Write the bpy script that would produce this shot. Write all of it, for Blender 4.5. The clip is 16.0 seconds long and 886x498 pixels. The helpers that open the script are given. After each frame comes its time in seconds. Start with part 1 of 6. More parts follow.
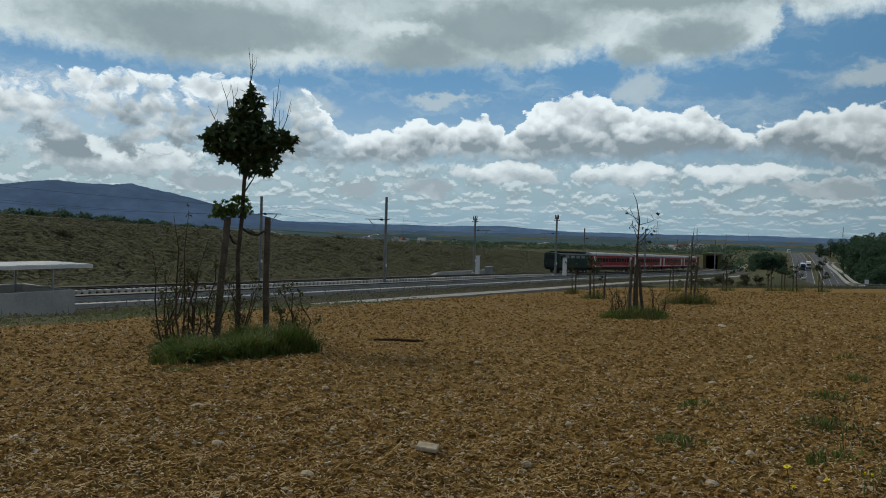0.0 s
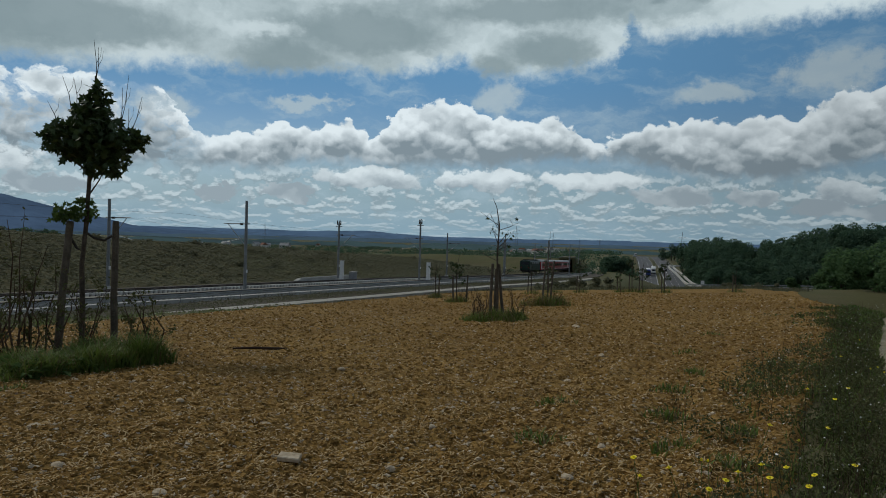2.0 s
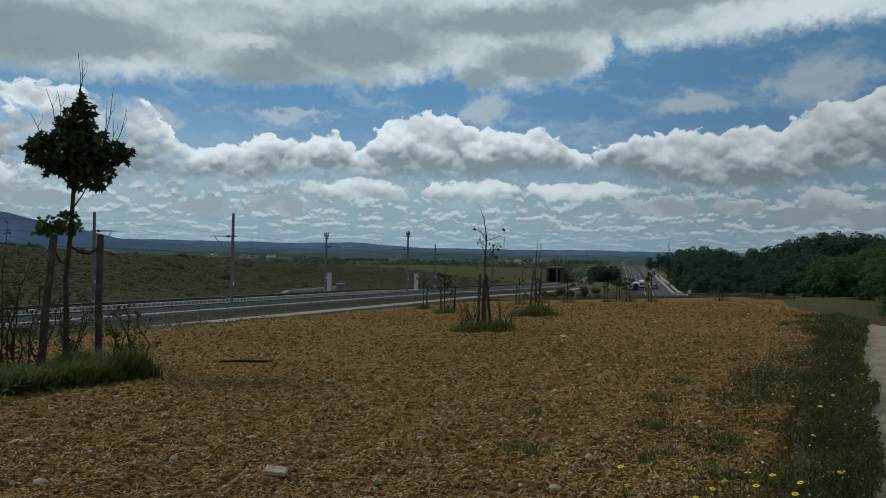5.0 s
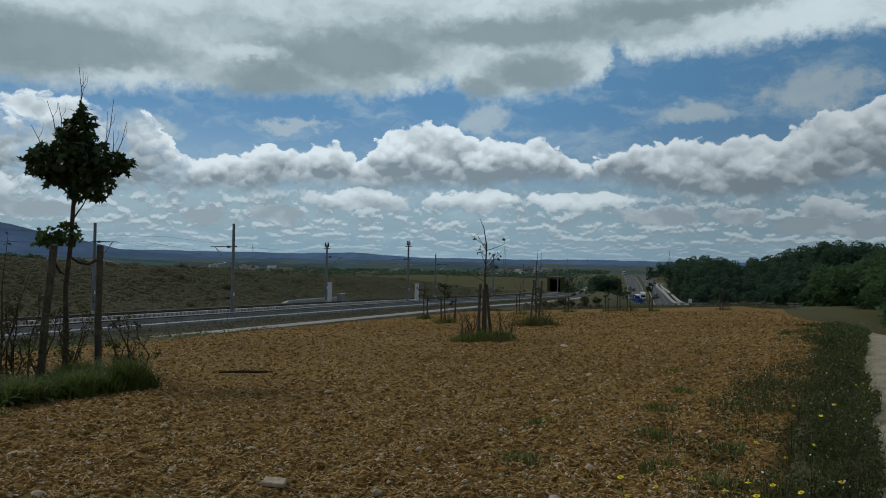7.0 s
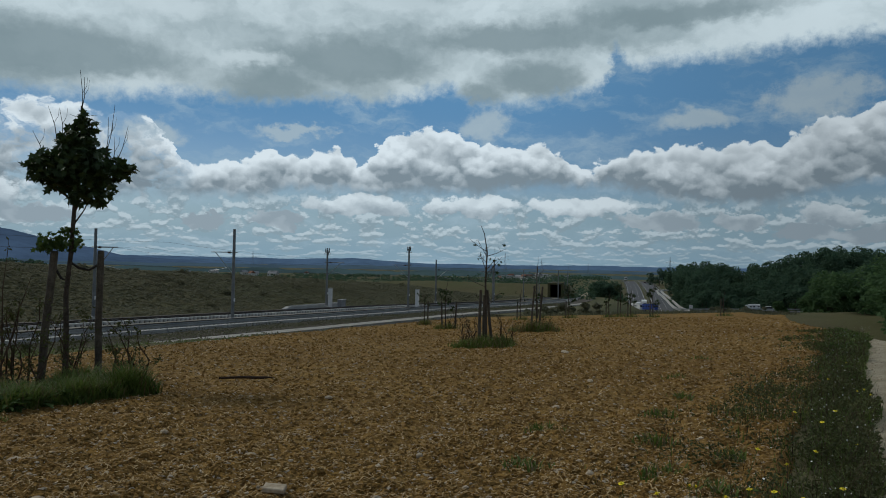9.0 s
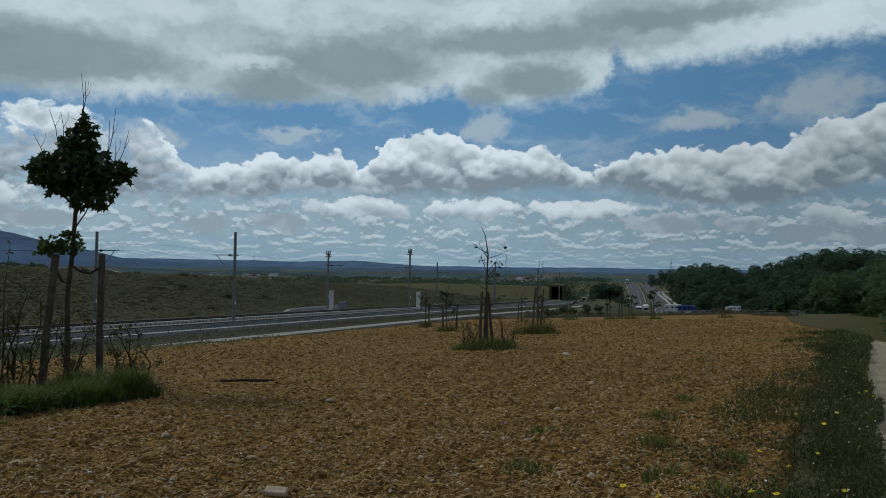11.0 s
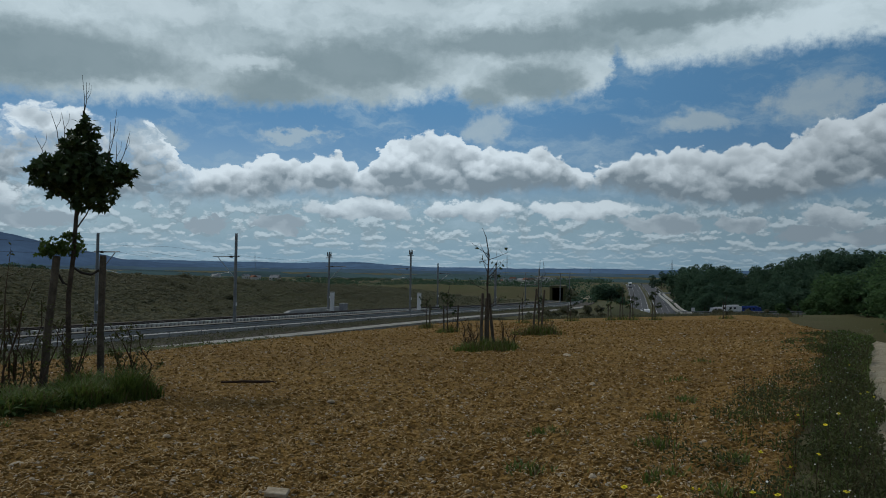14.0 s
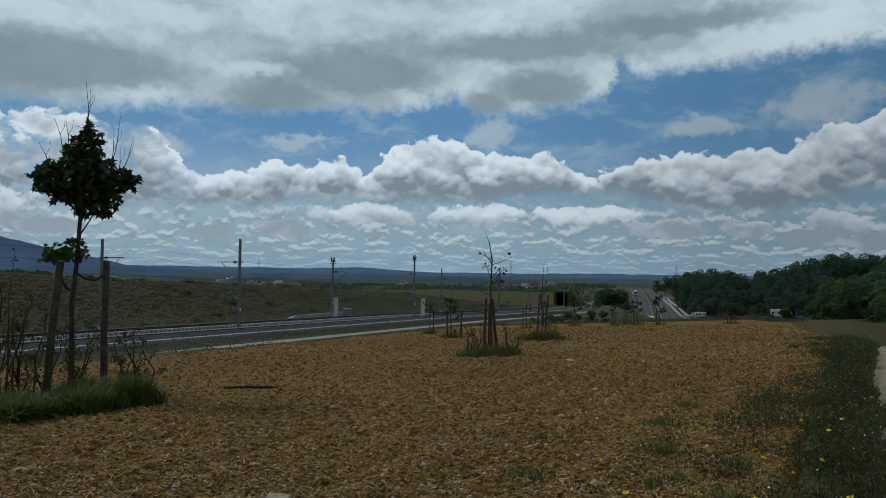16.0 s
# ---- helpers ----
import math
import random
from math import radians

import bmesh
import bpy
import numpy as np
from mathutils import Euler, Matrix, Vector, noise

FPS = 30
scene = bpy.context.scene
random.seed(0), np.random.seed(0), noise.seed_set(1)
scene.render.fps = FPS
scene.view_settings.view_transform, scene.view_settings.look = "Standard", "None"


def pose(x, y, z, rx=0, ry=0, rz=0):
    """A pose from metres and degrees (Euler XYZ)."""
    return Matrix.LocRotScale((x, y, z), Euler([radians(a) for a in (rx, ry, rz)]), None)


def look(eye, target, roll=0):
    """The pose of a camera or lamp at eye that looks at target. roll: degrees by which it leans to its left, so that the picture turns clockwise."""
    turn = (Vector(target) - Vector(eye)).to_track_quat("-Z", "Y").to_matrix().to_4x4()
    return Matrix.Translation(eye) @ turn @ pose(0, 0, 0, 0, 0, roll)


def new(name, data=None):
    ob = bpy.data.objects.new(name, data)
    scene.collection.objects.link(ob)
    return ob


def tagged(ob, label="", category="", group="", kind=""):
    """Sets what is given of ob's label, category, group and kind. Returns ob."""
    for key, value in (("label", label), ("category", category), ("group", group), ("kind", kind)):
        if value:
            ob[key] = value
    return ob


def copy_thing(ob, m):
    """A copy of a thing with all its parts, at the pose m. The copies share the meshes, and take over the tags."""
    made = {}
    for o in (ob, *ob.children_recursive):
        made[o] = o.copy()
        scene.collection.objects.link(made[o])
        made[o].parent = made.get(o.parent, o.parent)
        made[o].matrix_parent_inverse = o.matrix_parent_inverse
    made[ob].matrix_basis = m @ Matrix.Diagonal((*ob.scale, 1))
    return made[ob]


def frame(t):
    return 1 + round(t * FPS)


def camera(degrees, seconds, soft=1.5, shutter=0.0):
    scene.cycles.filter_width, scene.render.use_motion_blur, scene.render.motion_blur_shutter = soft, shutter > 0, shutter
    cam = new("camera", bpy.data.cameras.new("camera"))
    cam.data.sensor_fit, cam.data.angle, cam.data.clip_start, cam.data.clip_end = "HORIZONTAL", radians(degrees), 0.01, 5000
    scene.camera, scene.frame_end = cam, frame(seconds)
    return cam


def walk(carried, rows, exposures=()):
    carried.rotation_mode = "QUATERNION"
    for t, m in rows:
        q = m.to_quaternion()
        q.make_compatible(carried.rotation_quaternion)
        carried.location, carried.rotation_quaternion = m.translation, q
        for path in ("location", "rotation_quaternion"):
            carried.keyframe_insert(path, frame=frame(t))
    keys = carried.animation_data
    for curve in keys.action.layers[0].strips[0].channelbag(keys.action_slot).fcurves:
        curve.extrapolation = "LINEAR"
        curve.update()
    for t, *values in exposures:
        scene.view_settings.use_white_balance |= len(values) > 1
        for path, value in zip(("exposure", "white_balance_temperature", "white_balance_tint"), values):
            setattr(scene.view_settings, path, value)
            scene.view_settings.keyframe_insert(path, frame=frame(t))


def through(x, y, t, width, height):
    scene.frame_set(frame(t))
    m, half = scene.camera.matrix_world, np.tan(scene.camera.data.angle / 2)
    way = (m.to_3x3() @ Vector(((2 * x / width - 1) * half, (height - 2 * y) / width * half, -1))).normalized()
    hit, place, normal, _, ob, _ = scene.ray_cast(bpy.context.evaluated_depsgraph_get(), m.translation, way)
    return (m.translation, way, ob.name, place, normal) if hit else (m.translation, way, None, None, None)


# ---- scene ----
cam = camera(61.8, 16.0, soft=0.95)
EYE_Z = 1.55
# seconds, pan to the right, tilt up, roll (degrees), sideways shift (metres)
AIM = (
    (0.0, 0.00, -1.56, 1.60, -0.035), (0.5, 1.33, -1.55, 1.67, -0.035), (1.0, 4.67, -1.48, 1.72, -0.035),
    (1.5, 8.46, -1.24, 1.70, -0.033), (2.0, 10.46, -0.89, 1.60, -0.026), (2.5, 11.31, -0.72, 1.54, -0.022),
    (3.0, 11.48, -0.60, 1.50, -0.020), (3.5, 11.47, -0.51, 1.41, -0.020), (4.0, 11.44, -0.38, 1.35, -0.018),
    (4.5, 11.42, -0.21, 1.26, -0.016), (7.0, 11.33, 0.75, 1.05, 0.0), (7.5, 11.29, 0.92, 1.14, 0.0),
    (8.0, 11.28, 1.13, 1.22, 0.0), (8.5, 11.28, 1.17, 1.18, 0.0), (9.0, 11.28, 1.19, 1.09, 0.0),
    (11.5, 11.19, 1.40, 0.92, 0.0), (12.5, 11.17, 1.41, 0.87, 0.0), (13.5, 11.15, 1.41, 0.91, 0.0),
    (14.0, 11.14, 1.46, 0.90, 0.0), (14.5, 11.08, 1.52, 0.84, 0.005), (15.0, 10.97, 1.66, 0.83, 0.010),
    (15.5, 10.89, 1.78, 0.78, 0.015), (16.0, 10.84, 1.86, 0.81, 0.020))


def aim(pan, tilt, roll, shift):
    a, b = radians(pan), radians(tilt)
    eye = Vector((shift * math.cos(a), -shift * math.sin(a), EYE_Z))
    way = Vector((math.sin(a) * math.cos(b), math.cos(a) * math.cos(b), math.sin(b)))
    return look(eye, eye + way, roll)


walk(cam, [(t, aim(*rest)) for t, *rest in AIM],
     [(0.0, 0.03, 6500, 10), (0.7, 0.03, 6500, 10), (2.0, -0.12, 6380, 10), (4.5, -0.16, 6300, 10), (9.0, -0.22, 6200, 10), (16.0, -0.28, 6100, 10)])


# ---- light: bright cloud cover with gaps, the sun veiled ----
SUN_AZ, SUN_EL = -48, 42


class Nodes:
    """A short way to write node trees."""

    def __init__(self, tree):
        self.tree = tree
        tree.nodes.clear()

    def add(self, kind):
        return self.tree.nodes.new(kind)

    def link(self, a, b):
        self.tree.links.new(a, b)

    def put(self, socket, value):
        if isinstance(value, bpy.types.NodeSocket):
            self.link(value, socket)
        else:
            socket.default_value = value

    def math(self, op, a, b=0.0, c=0.0, clamp=False):
        n = self.add("ShaderNodeMath")
        n.operation, n.use_clamp = op, clamp
        for i, v in enumerate((a, b, c)):
            self.put(n.inputs[i], v)
        return n.outputs[0]

    def vec(self, op, a, b=(0, 0, 0)):
        n = self.add("ShaderNodeVectorMath")
        n.operation = op
        self.put(n.inputs[0], a)
        if op == "SCALE":
            self.put(n.inputs["Scale"], b)
        else:
            self.put(n.inputs[1], b)
        return n.outputs["Value"] if op in ("LENGTH", "DOT_PRODUCT") else n.outputs[0]

    def xyz(self, x, y, z):
        n = self.add("ShaderNodeCombineXYZ")
        for i, v in enumerate((x, y, z)):
            self.put(n.inputs[i], v)
        return n.outputs[0]

    def noise(self, vector, scale, detail=4.0, rough=0.55, out="Fac", distort=0.0):
        n = self.add("ShaderNodeTexNoise")
        if vector is not None:
            self.link(vector, n.inputs["Vector"])
        n.inputs["Scale"].default_value = scale
        n.inputs["Detail"].default_value = detail
        n.inputs["Roughness"].default_value = rough
        n.inputs["Distortion"].default_value = distort
        return n.outputs[out]

    def voronoi(self, vector, scale, out="Distance", feature="F1"):
        n = self.add("ShaderNodeTexVoronoi")
        n.feature = feature
        self.link(vector, n.inputs["Vector"])
        n.inputs["Scale"].default_value = scale
        return n.outputs[out]

    def ramp(self, fac, *stops):
        n = self.add("ShaderNodeValToRGB")
        while len(n.color_ramp.elements) < len(stops):
            n.color_ramp.elements.new(0.5)
        for e, (pos, col) in zip(n.color_ramp.elements, stops):
            e.position, e.color = pos, (*col, 1)
        self.link(fac, n.inputs[0])
        return n.outputs[0]

    def span(self, value, a, b, lo=0.0, hi=1.0, smooth=True):
        n = self.add("ShaderNodeMapRange")
        n.interpolation_type = "SMOOTHSTEP" if smooth else "LINEAR"
        for i, v in enumerate((value, a, b, lo, hi)):
            self.put(n.inputs[i], v)
        return n.outputs[0]

    def mix(self, fac, a, b, blend="MIX"):
        n = self.add("ShaderNodeMix")
        n.data_type, n.blend_type = "RGBA", blend
        self.put(n.inputs[0], fac)
        for i, v in ((6, a), (7, b)):
            self.put(n.inputs[i], v if isinstance(v, bpy.types.NodeSocket) else (*v, 1))
        return n.outputs[2]


def make_sky():
    world = bpy.data.worlds.new("sky")
    scene.world = world
    world.use_nodes = True
    n = Nodes(world.node_tree)
    way = n.add("ShaderNodeTexCoord").outputs["Generated"]
    sep = n.add("ShaderNodeSeparateXYZ")
    n.link(way, sep.inputs[0])
    x, y, z = sep.outputs
    az = n.math("MULTIPLY", n.math("ARCTAN2", x, y), 57.2958)          # degrees from +y to the right
    el = n.math("MULTIPLY", n.math("ARCSINE", z), 57.2958)             # degrees above the horizon
    sky = n.add("ShaderNodeTexSky")
    sky.sky_type, sky.sun_disc = "NISHITA", False
    sky.sun_elevation, sky.sun_rotation = radians(SUN_EL), radians(SUN_AZ)
    sky.altitude, sky.dust_density, sky.ozone_density = 500, 1.5, 2.0
    blue = n.vec("SCALE", sky.outputs[0], 0.085)
    plane = n.xyz(az, el, 0.0)
    big = n.noise(n.vec("MULTIPLY", plane, (1.0, 1.5, 1.0)), 0.22, 5, 0.55, "Color")
    small = n.noise(n.vec("MULTIPLY", plane, (1.0, 1.5, 1.0)), 0.9, 6, 0.6, "Color")
    warp = n.vec("ADD", n.vec("MULTIPLY", n.vec("SUBTRACT", big, (0.5, 0.5, 0.5)), (4.0, 2.4, 0)),
                 n.vec("MULTIPLY", n.vec("SUBTRACT", small, (0.5, 0.5, 0.5)), (1.7, 1.3, 0)))
    bent = n.vec("ADD", plane, warp)
    bent_xyz = n.add("ShaderNodeSeparateXYZ")
    n.link(bent, bent_xyz.inputs[0])
    baz, bel = bent_xyz.outputs[0], bent_xyz.outputs[1]

    def profile(along_, *stops):
        """Elevation of a cloud bank's edge over azimuth, in degrees."""
        r = n.ramp(n.span(along_, -30.0, 50.0, 0.0, 1.0, False), *[((a + 30.0) / 80.0, (e / 25.0,) * 3) for a, e in stops])
        return n.math("MULTIPLY", r, 25.0)

    def field(blobs, soft):
        """The largest of a few soft ellipses: azimuth, elevation, half width, half height."""
        total = None
        for a, e, w, h in blobs:
            q = n.vec("MULTIPLY", n.vec("SUBTRACT", bent, (a, e, 0)), (1 / w, 1 / h, 0))
            v = n.math("SUBTRACT", 1.0, n.vec("LENGTH", q))
            total = v if total is None else n.math("SMOOTH_MAX", total, v, soft)
        return total

    def puffs(scale, shift):
        """Rounded billows, 0 in the clefts to 1 on the crowns, lit from above."""
        v = n.add("ShaderNodeTexVoronoi")
        v.feature = "SMOOTH_F1"
        n.link(n.vec("ADD", n.vec("ADD", plane, n.vec("SCALE", warp, 0.55)), shift), v.inputs["Vector"])
        v.inputs["Scale"].default_value, v.inputs["Smoothness"].default_value = scale, 0.35
        return n.math("SUBTRACT", 1.0, v.outputs["Distance"])
    bumps = n.math("ADD", n.math("MULTIPLY", puffs(0.42, (0, 0, 0)), 0.62), n.math("MULTIPLY", puffs(1.1, (0, 0, 3)), 0.38))
    lit = n.math("SUBTRACT", bumps, n.math("ADD", n.math("MULTIPLY", puffs(0.42, (0, 0.55, 0)), 0.62), n.math("MULTIPLY", puffs(1.1, (0, 0.22, 3)), 0.38)))
    fine = n.math("SUBTRACT", n.noise(plane, 1.4, 6, 0.62), 0.5)
    crisp = n.math("SUBTRACT", n.noise(n.vec("ADD", plane, (7, 3, 1)), 0.85, 9, 0.66), 0.5)
    # clear sky, paler towards the horizon
    clear = n.mix(n.math("MULTIPLY", n.span(el, 0.0, 9.0), 0.8), (0.275, 0.385, 0.46), blue)
    clear = n.mix(n.span(el, 2.5, 13.0), clear, (0.135, 0.290, 0.485))
    wisp = n.math("MULTIPLY", n.span(n.noise(n.vec("MULTIPLY", bent, (0.35, 1.2, 1)), 0.42, 5, 0.62), 0.46, 0.74), 0.6)
    out = n.mix(wisp, clear, (0.44, 0.54, 0.61))
    # small far clouds with flat feet, flatter and closer together towards the horizon
    lift = n.math("ADD", n.math("MAXIMUM", el, 0.0), 1.1)
    far = n.xyz(n.math("MULTIPLY", az, 0.62), n.math("MULTIPLY", n.math("LOGARITHM", lift, 2.718), 4.4), 3.0)
    flecks = n.noise(far, 1.0, 7, 0.55)
    above = n.noise(n.vec("ADD", far, (0, 0.28, 0)), 1.0, 4, 0.5)
    fleck_mask = n.math("MULTIPLY", n.span(flecks, 0.475, 0.545), n.span(el, 6.0, 4.0))
    fleck_lit = n.span(n.math("SUBTRACT", flecks, above), -0.05, 0.10)
    out = n.mix(n.math("MULTIPLY", fleck_mask, n.span(el, 0.0, 2.6, 0.35, 0.85)), out, n.mix(fleck_lit, (0.30, 0.37, 0.41), (0.60, 0.66, 0.69)))
    # single clouds under the main bank
    lower = field(((4.9, 4.4, 4.4, 1.0), (13.7, 4.35, 3.6, 1.0), (21.9, 4.6, 4.6, 0.95), (-1.4, 3.1, 2.6, 0.7), (39.3, 3.9, 2.2, 0.9), (32.8, 3.7, 2.0, 0.6), (27.7, 3.6, 3.3, 0.75),
                   (-6.7, 2.9, 2.0, 0.55), (-17.7, 3.1, 3.0, 0.7), (37.5, 2.7, 2.6, 0.75), (40.9, 2.6, 1.8, 0.65), (-24, 4.5, 6, 1.4)), 0.1)
    low_up = n.math("ADD", n.span(bel, 3.3, 5.0), n.math("MULTIPLY", lit, 1.5))
    out = n.mix(n.span(n.math("ADD", lower, n.math("MULTIPLY", crisp, 0.9)), 0.0, 0.22), out, n.mix(low_up, (0.34, 0.39, 0.43), (0.76, 0.80, 0.82)))
    # thin patches in the blue
    thin = field(((-0.7, 9.9, 4.2, 0.5), (14.4, 10.8, 2.7, 1.7), (30.0, 10.7, 4.0, 0.9), (38.2, 11.9, 4.8, 2.0), (-10.5, 9.2, 3.0, 1.4)), 0.1)
    out = n.mix(n.math("MULTIPLY", n.span(n.math("ADD", thin, n.math("MULTIPLY", crisp, 1.3)), 0.0, 0.6, 0.0, 0.8), n.span(thin, -0.1, 0.2)), out, (0.47, 0.54, 0.58))
    # heaped clouds in a row with a flat base
    top = profile(baz, (-30, 10.6), (-20, 10.6), (-16.6, 10.7), (-10.5, 10.5), (-9.2, 8.8), (-8.0, 7.2), (-5.2, 7.6), (-1.5, 8.7), (0.6, 8.2), (2.7, 8.9), (4.9, 8.1), (7.4, 10.2), (9.2, 10.7),
                  (11.8, 10.1), (14.4, 9.6), (18.8, 9.5), (21.0, 8.4), (22.7, 7.5), (24.7, 8.6), (29.2, 9.3), (32.7, 9.1), (34.9, 9.5), (37.1, 10.2), (39.9, 10.8), (42.1, 11.4), (46.0, 12.0))
    base = profile(az, (-30, 4.0), (-20, 4.2), (-11.4, 4.7), (-5.2, 5.0), (1.5, 5.5), (7.5, 5.4), (14.1, 5.7), (17.1, 5.9), (22.3, 6.4), (24.8, 6.0), (28.1, 5.1), (32.7, 4.9), (36.4, 5.2), (42.2, 6.1))
    rise = n.math("ADD", n.math("SUBTRACT", top, el), n.math("ADD", n.math("MULTIPLY", n.math("SUBTRACT", bumps, 0.60), 2.0), n.math("MULTIPLY", crisp, 1.1)))
    foot = n.math("SUBTRACT", n.math("ADD", n.math("ADD", el, n.math("MULTIPLY", fine, 1.0)), n.math("MULTIPLY", n.math("SUBTRACT", n.noise(n.vec("MULTIPLY", plane, (1, 0.3, 1)), 0.24, 4, 0.6), 0.5), 2.4)), base)
    heap = n.math("MULTIPLY", n.span(rise, 0.0, 0.20), n.span(foot, -0.5, 0.6))
    share = n.math("DIVIDE", foot, n.math("SUBTRACT", top, base))
    glow = n.math("ADD", n.math("ADD", n.span(share, 0.12, 0.75, 0.0, 0.66), n.math("ADD", n.math("MULTIPLY", lit, 2.2), n.math("MULTIPLY", crisp, 0.7))), n.span(rise, 1.1, 0.0, 0.0, 0.42))
    gaps = n.math("MULTIPLY", n.span(n.noise(bent, 0.34, 5, 0.6), 0.45, 0.58), n.span(baz, -7.0, -10.0, 0.0, 0.9))
    heap = n.math("MULTIPLY", heap, n.math("SUBTRACT", 1.0, gaps))
    out = n.mix(heap, out, n.mix(glow, (0.25, 0.295, 0.33), (0.85, 0.88, 0.90)))
    out = n.vec("SCALE", out, n.span(az, 10.0, 42.0, 1.0, 0.72))
    # grey sheet overhead
    hem = profile(baz, (-30, 11.4), (-19.9, 10.9), (-14.8, 10.8), (-8.5, 11.7), (-5.7, 11.6), (-2.0, 11.4), (3.0, 12.0), (6.5, 11.8), (9.1, 12.4), (11.7, 13.2), (13.5, 12.0), (16.2, 11.9), (20.5, 12.5),
                  (23.0, 12.9), (24.0, 14.6), (24.6, 16.0), (25.9, 14.5), (30.7, 14.7), (36.4, 15.2), (42.1, 15.3))
    over = n.math("ADD", n.math("SUBTRACT", el, hem), n.math("ADD", n.math("MULTIPLY", fine, 1.2), n.math("MULTIPLY", crisp, 1.8)))
    patches = n.math("ADD", n.noise(n.vec("MULTIPLY", bent, (0.55, 1.1, 1)), 0.17, 6, 0.58), n.math("MULTIPLY", lit, 0.12))
    dark = field(((-17.3, 13.9, 12.6, 2.4), (-2.1, 13.1, 5.2, 2.0), (3.8, 15.1, 8.4, 2.2), (16.1, 17.0, 10.5, 1.5), (18.3, 14.2, 4.4, 1.8), (14.4, 12.9, 2.6, 1.4), (27.9, 18.2, 9.0, 1.0)), 0.3)
    bright = field(((-10.9, 12.2, 5.0, 1.0), (-3.8, 14.9, 3.0, 0.6), (9.1, 12.9, 2.6, 1.2), (22.8, 13.7, 1.6, 1.4), (27.9, 15.3, 4.6, 1.1), (-9.5, 17.9, 5.0, 1.0), (7.2, 19.6, 6.0, 0.9), (35.5, 16.4, 6.0, 1.3)), 0.2)
    grey = n.mix(n.span(patches, 0.30, 0.66), (0.37, 0.435, 0.455), (0.70, 0.76, 0.775))
    grey = n.mix(n.span(n.math("ADD", dark, n.math("MULTIPLY", crisp, 0.5)), -0.25, 0.65, 0.0, 0.85), grey, (0.235, 0.295, 0.315))
    grey = n.mix(n.span(n.math("ADD", bright, n.math("MULTIPLY", crisp, 0.8)), -0.25, 0.7, 0.0, 0.75), grey, (0.68, 0.735, 0.75))
    grey = n.mix(n.span(over, 0.9, 0.0, 0.0, 0.22), grey, (0.58, 0.63, 0.65))
    grey = n.mix(n.span(el, 18.0, 23.0, 0.0, 0.75), grey, n.mix(n.span(patches, 0.40, 0.62), (0.46, 0.53, 0.545), (0.78, 0.83, 0.84)))
    out = n.mix(n.span(over, -0.3, 1.2), out, grey)
    out = n.vec("MULTIPLY", out, (0.94, 1.01, 1.02))
    # around and above the view: broken cloud lit by the veiled sun
    around = n.span(n.noise(way, 2.2, 5, 0.55), 0.4, 0.6)
    rest = n.mix(around, n.mix(0.5, blue, (0.1, 0.16, 0.24)), (0.26, 0.29, 0.31))
    side = n.math("MAXIMUM", n.span(el, 23.0, 34.0), n.span(n.math("ABSOLUTE", n.math("SUBTRACT", az, 5.0)), 42.0, 62.0))
    out = n.mix(side, out, rest)
    out = n.mix(n.span(el, -0.2, -1.5), out, (0.10, 0.10, 0.08))
    back = n.add("ShaderNodeBackground")
    n.link(out, back.inputs[0])
    back.inputs[1].default_value = 1.0
    n.link(back.outputs[0], n.add("ShaderNodeOutputWorld").inputs[0])


make_sky()
sun = new("sun", bpy.data.lights.new("sun", "SUN"))
sun.data.energy, sun.data.angle, sun.data.color = 1.36, radians(12), (1.0, 0.94, 0.80)
sun.matrix_basis = look((0, 0, 0), (-math.sin(radians(SUN_AZ)) * math.cos(radians(SUN_EL)), -math.cos(radians(SUN_AZ)) * math.cos(radians(SUN_EL)),
                                    -math.sin(radians(SUN_EL))))


# ---- the lie of the land ----
U = (0.571, 0.821)      # along the railway
LEFT = (-0.821, 0.571)  # across it, away from the field


def step(a, b, v):
    t = np.clip((np.asarray(v, float) - a) / (b - a), 0, 1)
    return t * t * (3 - 2 * t)


def along(x, y):
    return U[0] * x + U[1] * y


def bend(s):
    return 0.0006 * np.clip(s - 121, 0, 500) ** 2


def across(x, y):
    return LEFT[0] * x + LEFT[1] * y - bend(along(x, y))


def rail_z(s):
    s = np.asarray(s, float)
    return np.maximum(-6.10 - np.where(s < 112, 0.0178, 0.0262) * (s - 112), -17.0)


def rail_point(s, p, dz=0.0):
    q = p + float(bend(s))
    return Vector((U[0] * s + LEFT[0] * q, U[1] * s + LEFT[1] * q, float(rail_z(s)) + dz))


def field_z(x, y):
    yy = np.maximum(y, 0)
    return 0.02 * x - 0.06 * (yy - 4 * (1 - np.exp(-yy / 6))) - fall(x, y)


def fall(x, y):
    """The slope beyond the crest on the lane's side of the field."""
    r = np.maximum(0.867 * (np.asarray(x) - 20.5) - 0.498 * (np.asarray(y) - 24.5), 0) * step(12, 24, y)
    return 7.0 * (1 - np.exp(-r * r / (6 * (r + 0.8)))) * (1 - step(62, 105, np.hypot(x, y)))


def bank_h(s):
    return (np.maximum(7.3 - 0.0157 * s, 0) + 0.0084 * np.clip(112 - s, 0, 200)) * (1 - step(225, 310, s))


